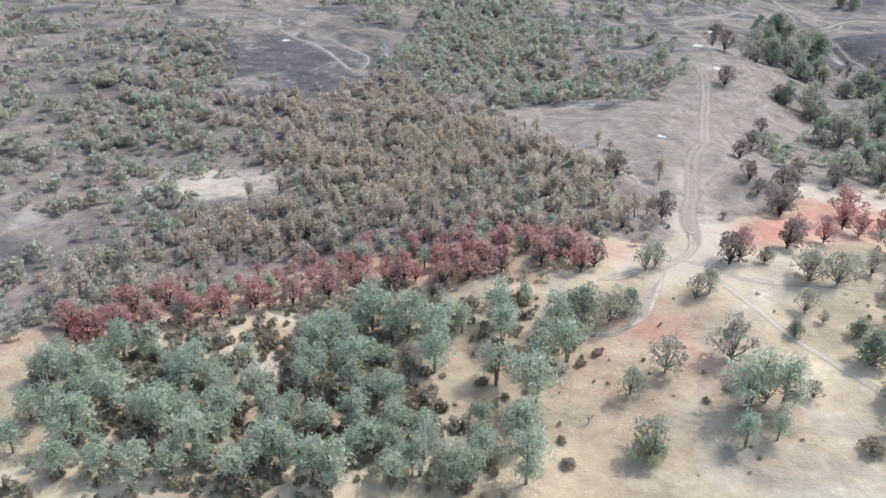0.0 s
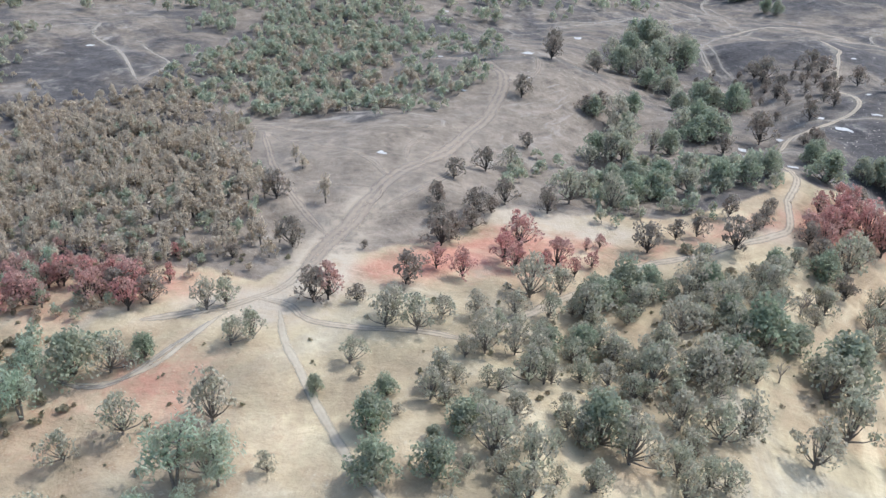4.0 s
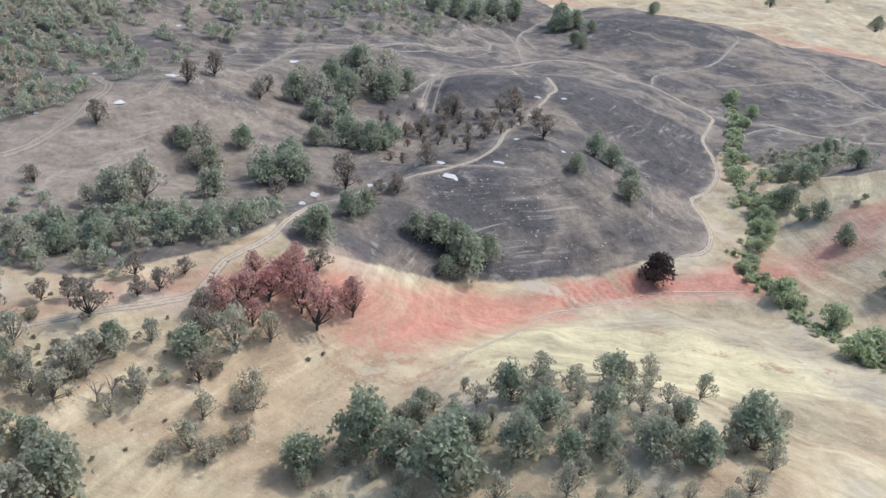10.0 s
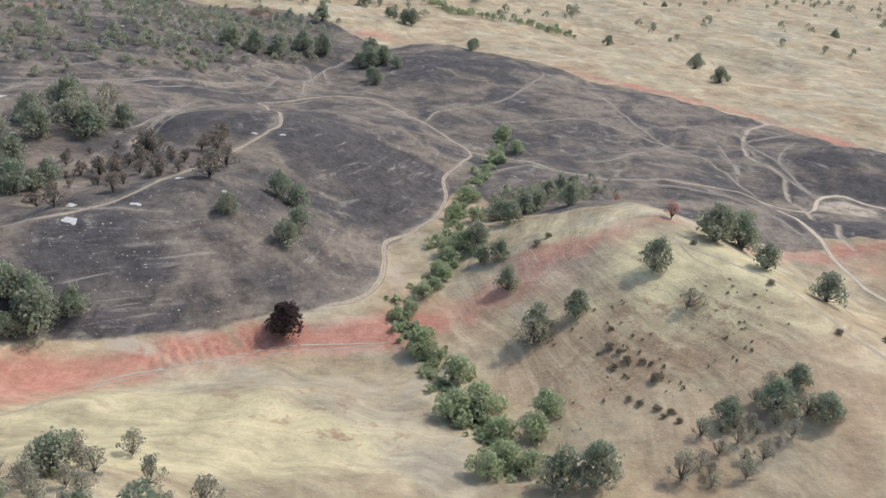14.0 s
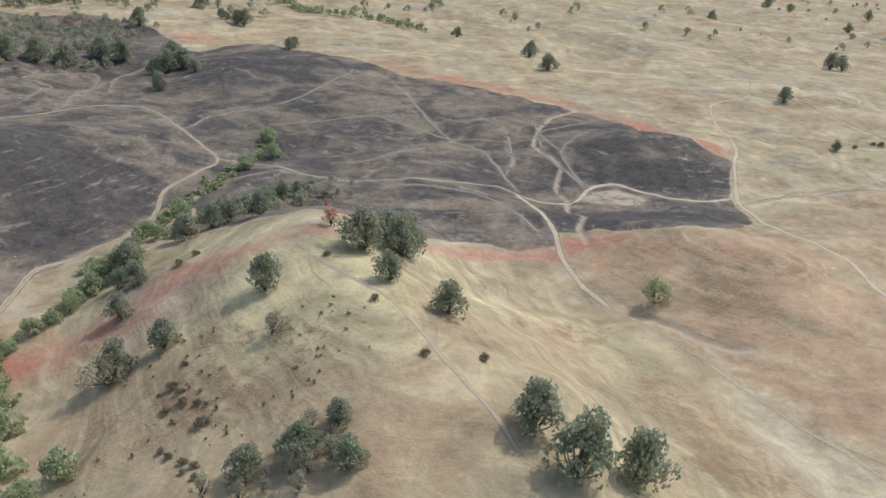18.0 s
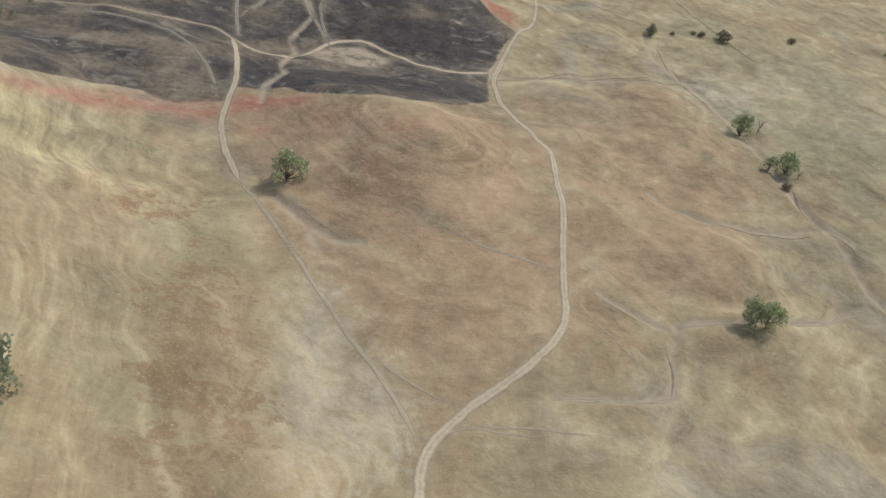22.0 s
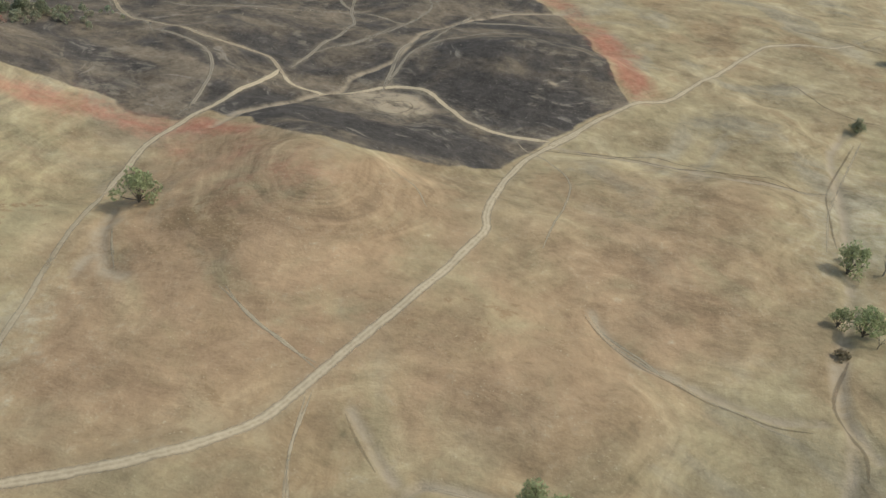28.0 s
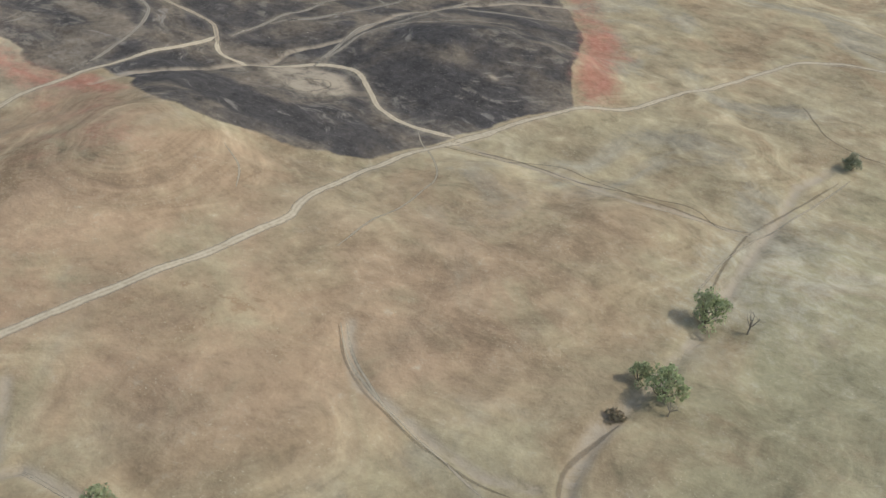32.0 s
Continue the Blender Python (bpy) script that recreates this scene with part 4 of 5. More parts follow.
def mesh_from(name, verts, faces, material):
    me = bpy.data.meshes.new(name)
    me.from_pydata([tuple(v) for v in verts], [], faces)
    me.materials.append(material)
    return me


def leaf(rng, verts, faces, p, out, size, thin=1.2):
    """Adds one ragged tuft of leaves: a bent four-cornered blade facing roughly outwards."""
    nrm = (out + Vector(rng.normal(0, 1.15, 3))).normalized()
    u = nrm.orthogonal().normalized()
    w = rng.uniform(0, 2 * math.pi)
    u = u * math.cos(w) + nrm.cross(u) * math.sin(w)
    v = nrm.cross(u)
    n = len(verts)
    for su, sv in ((-1, -0.6), (0.9, -1), (1, 0.8), (-0.7, 1)):
        verts.append(p + u * (su * size * thin * rng.uniform(0.55, 1.1)) + v * (sv * size / thin * rng.uniform(0.55, 1.1)) + nrm * (size * rng.uniform(-0.35, 0.35)))
    faces.extend(((n, n + 1, n + 2), (n, n + 2, n + 3)))


def oak_shape(seed, height, lobes, tufts, size, spread=1.0, low=0.3, limbs=True, flat=0.8, twigs=2, lobe=(0.27, 0.42)):
    """Trunk and crown of a round-headed tree with crown radius 1, standing at the origin: uneven clumps from low skirts to the top."""
    rng = np.random.default_rng(seed)
    wood, wood_f, leaves, leaf_f = [], [], [], []
    fork = Vector((rng.normal(0, 0.06), rng.normal(0, 0.06), height * low))
    tube(wood, wood_f, Vector((0, 0, -0.35)), fork, 0.075, 0.05, 6)
    lean = rng.uniform(0, 2 * math.pi)
    for i in range(lobes):
        w = 2 * math.pi * (i * 0.382 + rng.uniform(-0.08, 0.08))
        up = ((i + 0.5) / lobes) ** 0.8
        rad = spread * (0.74 - 0.6 * up * up) * rng.uniform(0.45, 1.2) * (1 + 0.22 * math.cos(w - lean))
        c = Vector((math.cos(w) * rad, math.sin(w) * rad, height * (low + 0.17 + (0.68 - low) * up) * rng.uniform(0.85, 1.12)))
        lr = rng.uniform(*lobe) * spread
        knee = fork.lerp(c, 0.55) + Vector((0, 0, -0.06))
        if limbs:
            tube(wood, wood_f, fork, knee, 0.032, 0.02)
            tube(wood, wood_f, knee, c, 0.02, 0.009, 4)
            for _ in range(twigs):
                tip = c + Vector(rng.normal(0, 1, 3)).normalized() * lr * rng.uniform(0.8, 1.3)
                tube(wood, wood_f, knee.lerp(c, 0.7), tip, 0.012, 0.004, 3)
        for _ in range(tufts):
            d = Vector(rng.normal(0, 1, 3)).normalized()
            if d.z < -0.35 and rng.random() < 0.6:
                d.z = -d.z
            r = lr * rng.uniform(0.5, 1.1) ** 0.7 * (1.25 if rng.random() < 0.08 else 1.0)
            leaf(rng, leaves, leaf_f, c + Vector((d.x * r, d.y * r, d.z * r * flat)), d + Vector((0, 0, 0.35)), size * rng.uniform(0.7, 1.3))
    return wood, wood_f, leaves, leaf_f


def pine_shape(seed, height, tufts, size):
    """A thin-crowned pine with several upswept stems."""
    rng = np.random.default_rng(seed)
    wood, wood_f, leaves, leaf_f = [], [], [], []
    for stem in range(2):
        top = Vector((rng.normal(0, 0.22), rng.normal(0, 0.22), height * rng.uniform(0.8, 1.0)))
        tube(wood, wood_f, Vector((0, 0, -0.35)), top * 0.5, 0.07, 0.045)
        tube(wood, wood_f, top * 0.5, top, 0.045, 0.01, 4)
        for k in range(9):
            f = 0.34 + 0.66 * k / 9
            w = rng.uniform(0, 2 * math.pi)
            reach = (1.05 - 0.75 * f) * rng.uniform(0.7, 1.2)
            a = top * f
            b = a + Vector((math.cos(w) * reach, math.sin(w) * reach, reach * 0.45))
            tube(wood, wood_f, a, b, 0.02, 0.006, 3)
            for _ in range(tufts):
                u = rng.uniform(0.45, 1.12)
                p = a.lerp(b, u) + Vector(rng.normal(0, 0.17, 3))
                leaf(rng, leaves, leaf_f, p, Vector((math.cos(w), math.sin(w), 0.9)), size * rng.uniform(0.6, 1.3), 1.9)
    return wood, wood_f, leaves, leaf_f


def snag_shape(seed, height):
    rng = np.random.default_rng(seed)
    wood, wood_f = [], []
    fork = Vector((0, 0, height * 0.3))
    tube(wood, wood_f, Vector((0, 0, -0.35)), fork, 0.09, 0.06, 6)
    for i in range(7):
        w = i * 0.9 + rng.uniform(0, 0.6)
        b = fork + Vector((math.cos(w) * rng.uniform(0.3, 0.7), math.sin(w) * rng.uniform(0.3, 0.7), height * rng.uniform(0.3, 0.6)))
        tube(wood, wood_f, fork, b, 0.04, 0.02, 4)
        for _ in range(4):
            c = b + Vector((rng.normal(0, 0.25), rng.normal(0, 0.25), rng.uniform(0.05, 0.4)))
            tube(wood, wood_f, b, c, 0.016, 0.004, 3)
    return wood, wood_f


class Kind:
    """One kind of tree: a few shapes that are built once and then copied."""

    def __init__(self, name, label, category, group, shapes, leaf_mat, bark_mat):
        self.originals, self.shapes, self.n = [], shapes, 0
        self.name, self.label, self.category, self.group = name, label, category, group
        self.meshes = []
        for wood, wood_f, leaves, leaf_f in shapes:
            self.meshes.append((mesh_from("trunk", wood, wood_f, bark_mat), mesh_from("crown", leaves, leaf_f, leaf_mat) if leaves else None))
        self.made = {}

    def plant(self, x, y, r, rng, tall=1.0):
        i = int(rng.integers(len(self.meshes)))
        z = float(ground_z(np.array([x]), np.array([y]))[0])
        m = pose(x, y, z, 0, 0, rng.uniform(0, 360)) @ Matrix.Diagonal((r, r, r * tall, 1))
        if i not in self.made:
            top = tagged(new(self.name), self.label, self.category, self.group)
            trunk, crown = self.meshes[i]
            if crown:
                part("trunk", trunk, top)
                part("crown", crown, top)
            else:
                part("branches", trunk, top)
            self.made[i] = top
            top.matrix_basis = m
            return top
        loc, rot, sca = m.decompose()
        ob = copy_thing(self.made[i], Matrix.Translation(loc) @ rot.to_matrix().to_4x4())
        ob.scale = sca
        return ob


OAK = Kind("oak_tree", "green round-crowned oak tree with dark dense leaves on dry grass", "tree", "oak trees", [oak_shape(s, 1.5, 22 + s % 4, 60, 0.058, 0.98, 0.0, True, 0.95, 1, (0.26, 0.42)) for s in range(11, 19)], M_OAK, M_BARK)
SPARSE = Kind("thin_oak_tree", "thin dusty oak tree with bare limbs showing through grey-brown leaves", "tree", "thin oak trees", [oak_shape(s, 1.6, 17, 34, 0.052, 1.08, 0.08, True, 0.8, 2, (0.15, 0.36)) for s in range(21, 28)], M_SPARSE, M_BARK)
SCORCHED = Kind("scorched_oak_tree", "fire-scorched oak tree with brown withered leaves and charred trunk", "tree", "scorched oak trees", [oak_shape(s, 1.55, 16, 40, 0.056, 1.05, 0.08, True, 0.8, 2, (0.16, 0.38)) for s in range(31, 36)], M_SCORCHED, M_CHARRED)
RED = Kind("coated_oak_tree", "oak tree coated pink-red with fire retardant", "tree", "retardant-coated trees", [oak_shape(s, 1.7, 16, 32, 0.056, 1.0, 0.1, True, 0.85, 2, (0.16, 0.36)) for s in range(41, 46)], M_RED, M_CHARRED)
PINE = Kind("grey_pine_tree", "thin grey-green foothill pine tree on a brushy slope", "tree", "grey pine trees", [pine_shape(s, 2.1, 50, 0.058) for s in range(51, 55)], M_PINE, M_BARK)
WILLOW = Kind("willow_tree", "bright green willow tree along a dry creek bed", "tree", "creekside willow trees", [oak_shape(s, 1.1, 12, 80, 0.062, 1.0, 0.1, True, 0.8, 0) for s in range(61, 65)], M_WILLOW, M_BARK)
LONE = Kind("lone_oak_tree", "open-crowned green valley oak with bare limbs beside a dry gully", "tree", "gully oak trees", [oak_shape(s, 1.45, 13, 62, 0.058, 1.05, 0.06, True, 0.9, 3, (0.2, 0.36)) for s in range(121, 124)], M_WILLOW, M_BARK)
BUSH = Kind("bush", "low rounded olive-brown bush in dry grass", "bush", "bushes", [oak_shape(s, 0.9, 8, 40, 0.1, 1.0, 0.1, True) for s in range(71, 75)], M_BUSH, M_BARK)
DARK = Kind("dark_oak_tree", "dense dark maroon-brown oak tree at the edge of the burn", "tree", "", [oak_shape(111, 1.55, 22, 90, 0.055, 1.0, 0.04, True, 0.95, 0, (0.28, 0.42))], M_DARK, M_CHARRED)
SNAG = Kind("dead_tree", "bare grey dead tree with spreading branches", "dead tree", "dead trees", [(*snag_shape(s, 1.9), [], []) for s in (81, 82)], None, M_SNAG)

# where single trees stand: x, y, crown radius
OAKS_A = [(54, 197, 7), (69, 205, 4), (114, 196, 2.7), (129, 183, 5.2), (131, 195, 3.5), (132, 168, 6.3), (144, 181, 2.5), (145, 171, 5.6), (150, 186, 5.2), (172, 227, 4.8), (182, 230, 5.3), (183, 192, 8.1), (187, 253, 6.6), (191, 231, 4.4), (192, 257, 5.6), (198, 265, 7), (204, 404, 7.9), (205, 356, 6.2), (206, 267, 6), (211, 473, 6.6), (212, 343, 7.1), (215, 364, 6.3), (222, 350, 7.2), (223, 232, 5.5), (227, 274, 5.8), (228, 368, 6.3), (227, 462, 7.8), (229, 257, 5.5), (235, 491, 6.7), (237, 248, 9.3), (241, 588, 10.1), (242, 421, 7.1)]
OAKS_B = [(248, 354, 7.2), (249, 252, 6.1), (253, 292, 5.5), (254, 637, 10.9), (256, 570, 8.9), (260, 241, 10.5), (260, 358, 6.1), (260, 444, 8.9), (263, 682, 9.3), (265, 466, 9.3), (267, 519, 7), (268, 449, 9.7), (269, 612, 10.7), (269, 661, 13), (271, 365, 6.3), (271, 574, 9.7), (274, 298, 7.2), (282, 531, 10.7), (290, 529, 8.8), (293, 633, 12.7), (298, 519, 8.6), (299, 371, 8.8), (300, 989, 13), (303, 662, 8.8), (304, 406, 6.3), (304, 526, 6.1), (306, 539, 7.1), (310, 414, 6.1), (314, 273, 7.6), (321, 1008, 13), (331, 280, 10.3), (333, 414, 6.7)]
OAKS_C = [(342, 275, 7.3), (342, 415, 9.4), (342, 1029, 13), (344, 291, 5.3), (346, 299, 4.4), (348, 400, 5.8), (351, 269, 6.1), (351, 416, 8), (355, 408, 9.8), (356, 260, 11.8), (356, 278, 7.2), (362, 1077, 13), (363, 278, 5.3), (364, 1236, 12.7), (365, 419, 6.7), (372, 296, 6.5), (375, 269, 7.6), (382, 283, 7.1), (383, 304, 4.3), (386, 1069, 13), (388, 268, 5), (397, 269, 5.8), (399, 284, 6.2), (405, 307, 7.1), (405, 1433, 12.3), (408, 494, 5.9), (411, 268, 7.5), (421, 284, 4), (422, 266, 6.6), (424, 545, 7.2), (430, 1026, 11.4), (434, 542, 7.1)]
OAKS_D = [(437, 490, 7.5), (438, 277, 8.8), (439, 509, 6.9), (440, 1060, 13), (442, 1027, 13), (445, 1352, 8.5), (447, 956, 8.6), (453, 939, 8.1), (454, 1035, 12.9), (454, 1343, 6.8), (470, 1014, 8.5), (470, 1329, 12), (480, 1321, 11.6), (530, 522, 7.7), (531, 502, 4.9), (539, 499, 5.9), (540, 468, 6), (544, 329, 7.3), (546, 573, 7.2), (549, 429, 7.6), (549, 554, 8.4), (554, 328, 8.4), (554, 1131, 6.7), (559, 573, 7.2), (559, 1141, 7.1), (565, 433, 6.3), (567, 580, 7.2), (575, 612, 5.1), (581, 624, 5.2), (584, 569, 7.2), (590, 633, 5.7), (597, 1720, 11.9)]
OAKS_E = [(598, 640, 4.6), (599, 449, 7.6), (603, 358, 5.8), (619, 360, 7), (629, 368, 5.2), (632, 352, 6.3), (636, 482, 11.1), (646, 447, 6.6), (647, 506, 8.7), (652, 493, 9.7), (656, 499, 8.7), (667, 432, 7.7), (777, 1388, 9.5), (843, 1172, 11.1), (848, 1096, 12.2), (864, 2105, 12.7), (1054, 833, 5.6), (1074, 2174, 11.8), (1080, 986, 9.3), (1309, 1301, 13), (1328, 1305, 13), (1416, 1991, 13), (1546, 1366, 10), (1635, 2182, 12.9), (1659, 2113, 12.6), (1690, 1903, 13), (1845, 2087, 13), (686, 362, 9), (696, 345, 10.5), (715, 351, 9.3)]
THIN_OAKS_A = [(63, 199, 6.4), (64, 170, 4.3), (65, 150, 6.1), (74, 178, 5.7), (78, 227, 4.6), (82, 231, 4.6), (90, 211, 4.3), (93, 184, 7.4), (94, 214, 4.5), (96, 168, 5.9), (109, 169, 2.9), (121, 208, 3.9), (123, 157, 2.8), (124, 202, 2), (128, 224, 5.1), (129, 228, 5.5), (135, 188, 1.9), (136, 223, 5.9), (142, 195, 4.6), (144, 201, 5.1), (143, 230, 4.4), (148, 203, 3.2), (148, 158, 4.4), (152, 234, 4.4), (153, 191, 4.1), (155, 218, 5), (157, 180, 6.9), (159, 203, 3.9), (159, 173, 3.9), (163, 195, 4.2), (163, 240, 4.9), (164, 229, 4.3)]
THIN_OAKS_B = [(164, 372, 5.7), (166, 209, 5.7), (165, 166, 6.2), (166, 176, 5.8), (168, 252, 7.5), (172, 212, 4.1), (175, 195, 4.3), (175, 200, 3.9), (177, 258, 5.8), (180, 215, 4.2), (179, 174, 4.1), (185, 247, 6.9), (186, 334, 8.5), (187, 233, 5.3), (190, 226, 4.9), (190, 186, 7.4), (193, 206, 2.9), (194, 213, 4.7), (194, 346, 6.1), (199, 228, 5.3), (200, 219, 7.9), (200, 390, 6.1), (200, 185, 5.3), (202, 256, 5.4), (203, 261, 5.6), (203, 335, 7), (204, 203, 6.1), (205, 236, 5.2), (205, 192, 4.7), (205, 214, 4.2), (211, 397, 9.4), (211, 408, 8.6)]
THIN_OAKS_C = [(212, 246, 7.6), (211, 183, 5.4), (213, 200, 6.7), (215, 224, 8.3), (216, 231, 5.2), (216, 390, 7.8), (217, 406, 9.9), (218, 265, 4.7), (220, 252, 5.4), (221, 257, 5.6), (221, 271, 6.2), (221, 574, 6.9), (221, 205, 6.6), (221, 458, 6.2), (223, 469, 9.5), (225, 227, 6.7), (227, 285, 6.5), (229, 248, 6.6), (230, 262, 6.1), (231, 231, 4.6), (235, 350, 7.2), (236, 271, 4.7), (236, 428, 5.8), (238, 201, 7.6), (238, 612, 8.6), (239, 371, 6.3), (248, 267, 6), (248, 276, 7.5), (251, 240, 4.9), (251, 284, 6.6), (253, 217, 8.8), (254, 232, 9.6)]
THIN_OAKS_D = [(254, 591, 11.1), (255, 457, 9), (259, 661, 11.3), (261, 269, 3.8), (265, 279, 4.8), (265, 526, 6.4), (267, 276, 5.3), (268, 558, 8.8), (269, 211, 7.5), (271, 286, 3.2), (275, 452, 7.5), (276, 651, 13), (278, 263, 3.3), (281, 634, 12.9), (283, 269, 5.6), (284, 280, 4.4), (285, 237, 6.3), (285, 307, 8.3), (285, 686, 11.6), (288, 267, 4.4), (290, 271, 4.3), (292, 287, 4.2), (294, 277, 3.9), (294, 295, 5.5), (294, 316, 6.4), (294, 648, 10.9), (296, 290, 5), (297, 279, 3), (312, 279, 3.9), (383, 312, 5.8), (391, 300, 4.2), (410, 286, 3.5)]
THIN_OAKS_E = [(547, 423, 7.5), (581, 331, 5.5), (606, 419, 5.4)]
SCORCHED_OAKS_A = [(52, 231, 5.6), (57, 240, 3.8), (62, 228, 5.5), (76, 258, 3.3), (80, 298, 6.8), (92, 269, 6.2), (106, 234, 6.2), (115, 272, 1.8), (118, 236, 3.6), (131, 250, 6.6), (136, 310, 4.8), (137, 300, 4.4), (139, 282, 7), (141, 338, 5.2), (142, 288, 6.4), (149, 300, 5), (151, 310, 6.9), (153, 360, 5.9), (156, 313, 3.5), (161, 324, 5.3), (171, 465, 6.6), (172, 401, 5), (177, 323, 5.2), (191, 537, 7.6), (194, 574, 8), (206, 474, 5.8), (211, 298, 7.3), (215, 482, 6), (223, 309, 4.3), (223, 567, 5.9), (223, 587, 5.7), (231, 311, 4.3)]
SCORCHED_OAKS_B = [(242, 301, 7.2), (246, 327, 4.4), (252, 314, 4.3), (257, 320, 4.3), (262, 330, 3.9), (269, 425, 5.6), (273, 315, 5.3), (275, 306, 6.3), (279, 291, 5), (295, 453, 9), (303, 351, 5.9), (304, 533, 5.4), (312, 419, 5.4), (313, 441, 4.3), (313, 563, 5.6), (320, 448, 5.5), (321, 443, 4.9), (321, 568, 6.5), (331, 486, 6.4), (335, 552, 5.4), (335, 605, 7.3), (339, 595, 9.7), (351, 506, 4.9), (361, 546, 6.6), (377, 619, 8), (378, 602, 8.1), (392, 527, 8.6), (390, 571, 7.5)]
RED_OAKS_A = [(-88, 192, 4.8), (-82, 189, 5.6), (-75, 202, 5.8), (-74, 190, 5.6), (-66, 193, 5.6), (-66, 208, 5.8), (-58, 199, 5.6), (-49, 203, 5.6), (-40, 208, 5.7), (-29, 209, 4.7), (-19, 212, 5.7), (-9, 215, 5.7), (3, 219, 5.7), (13, 229, 4.8), (15, 216, 5.5), (18, 223, 5.8), (21, 237, 5.1), (22, 231, 4.8), (23, 219, 5.5), (27, 225, 5.9), (30, 234, 5), (33, 222, 5.5), (34, 235, 4.8), (41, 235, 5.1), (45, 226, 5.5), (48, 236, 4.7), (54, 235, 6.1), (57, 224, 5.4), (110, 236, 5.9), (139, 264, 4.9), (147, 260, 5.2), (160, 274, 6)]
RED_OAKS_B = [(164, 269, 6), (165, 287, 7.9), (173, 271, 4), (178, 278, 6.1), (183, 273, 4.1), (189, 292, 2.6), (190, 281, 3.6), (194, 297, 3.2), (275, 322, 5), (279, 316, 5.4), (282, 324, 6.5), (283, 337, 5.6), (284, 327, 6.8), (288, 319, 5.5), (290, 330, 7.7), (292, 337, 6.4), (295, 349, 4.9), (296, 340, 6.8), (301, 332, 8), (301, 339, 6), (307, 329, 8.8), (310, 337, 5.6), (316, 347, 5.6), (317, 341, 7.4), (617, 594, 3.8), (622, 507, 5.2)]
PINES_A = [(-83, 168, 5.3), (-73, 164, 6), (-67, 145, 6.4), (-63, 156, 5.7), (-62, 182, 4.5), (-57, 135, 4.5), (-49, 134, 5.2), (-49, 148, 5.5), (-46, 166, 5), (-42, 136, 4.4), (-38, 142, 6), (-35, 154, 5.5), (-29, 162, 4.8), (-28, 135, 5.1), (-22, 142, 5.9), (-19, 186, 5.2), (-12, 186, 6), (-11, 137, 5), (-8, 174, 4.9), (-7, 135, 5.7), (-4, 194, 7), (-2, 145, 4.4), (2, 190, 4.3), (6, 151, 4.5), (6, 193, 6.1), (12, 141, 5.1), (14, 176, 5.8), (15, 186, 6.5), (19, 141, 5.1), (21, 191, 4.3), (26, 145, 4.4), (30, 173, 5.7)]
PINES_B = [(31, 195, 5.1), (32, 187, 5.1), (35, 151, 6.1), (36, 142, 5.9), (39, 164, 7.2), (41, 181, 5.1), (43, 188, 4), (47, 193, 5.3), (49, 182, 5.1), (88, 153, 4.2), (91, 164, 7.2), (96, 155, 3.5), (100, 165, 6.1)]
WILLOWS_A = [(65, 150, 4.4), (491, 458, 5), (498, 464, 4.4), (503, 433, 8.7), (503, 477, 5.5), (508, 426, 2.9), (509, 484, 4.7), (510, 537, 5.6), (511, 503, 6.5), (513, 493, 5.4), (514, 378, 9.4), (515, 524, 6.8), (516, 406, 8.5), (516, 514, 7.4), (521, 589, 7.5), (523, 336, 6.6), (523, 382, 10.4), (523, 525, 7.6), (529, 344, 7.7), (530, 363, 6.9), (530, 633, 6.5), (531, 571, 6.1), (532, 529, 7), (534, 622, 5.1), (537, 339, 6), (541, 362, 7.3), (547, 375, 7.5), (557, 726, 6.8), (559, 709, 6.3), (566, 782, 8.6), (573, 745, 7.4)]
WILLOWS_B = [(778, 513, 9), (968, 446, 7.5), (976, 447, 7), (1050, 642, 9), (1055, 592, 8.5), (1045, 594, 5)]
BUSHES_A = [(-37, 173, 5.9), (-23, 149, 3), (-19, 178, 6.7), (-13, 153, 5.4), (-10, 166, 6.4), (-6, 149, 3), (-3, 155, 4.6), (5, 144, 3.7), (5, 163, 3.9), (12, 164, 4.7), (26, 164, 3.2), (45, 154, 1.5), (46, 147, 2.3), (69, 160, 1.2), (82, 167, 1.3), (89, 172, 1.7), (117, 152, 3.4), (146, 196, 2.3), (225, 299, 3.4), (238, 285, 1.4), (238, 289, 1.8), (259, 281, 1.4), (275, 274, 1), (282, 297, 3.6), (307, 316, 1.3), (311, 321, 1.1), (557, 502, 2.7), (563, 508, 2.4), (574, 395, 1.8), (574, 406, 2.4), (576, 377, 1.7), (577, 402, 2.1)]
BUSHES_B = [(656, 398, 2.2), (640, 427, 2.4), (676, 399, 2.4), (622, 470, 2.2), (576, 416, 1.6), (579, 374, 1.9), (579, 397, 2.1), (584, 370, 1.9), (584, 395, 1.8), (585, 365, 1.4), (587, 385, 3), (587, 393, 1.5), (588, 367, 1.9), (589, 361, 1.7), (1047, 574, 4), (1076, 841, 2.9), (1096, 845, 2.9), (1103, 844, 4.1), (1121, 840, 9.4), (1202, 872, 4.8), (1327, 910, 4.3)]
SNAGS_A = [(1064, 648, 5), (772, 690, 3), (1060, 586, 3.5), (-48, 174, 3.4), (18, 192, 5), (52, 160, 2.2), (93, 174, 2.6), (127, 153, 2.7), (239, 234, 3.4), (257, 272, 3.8), (260, 275, 4.4), (363, 284, 2.8), (393, 304, 3.4)]
DARK_OAKS_A = [(445, 436, 9.1)]
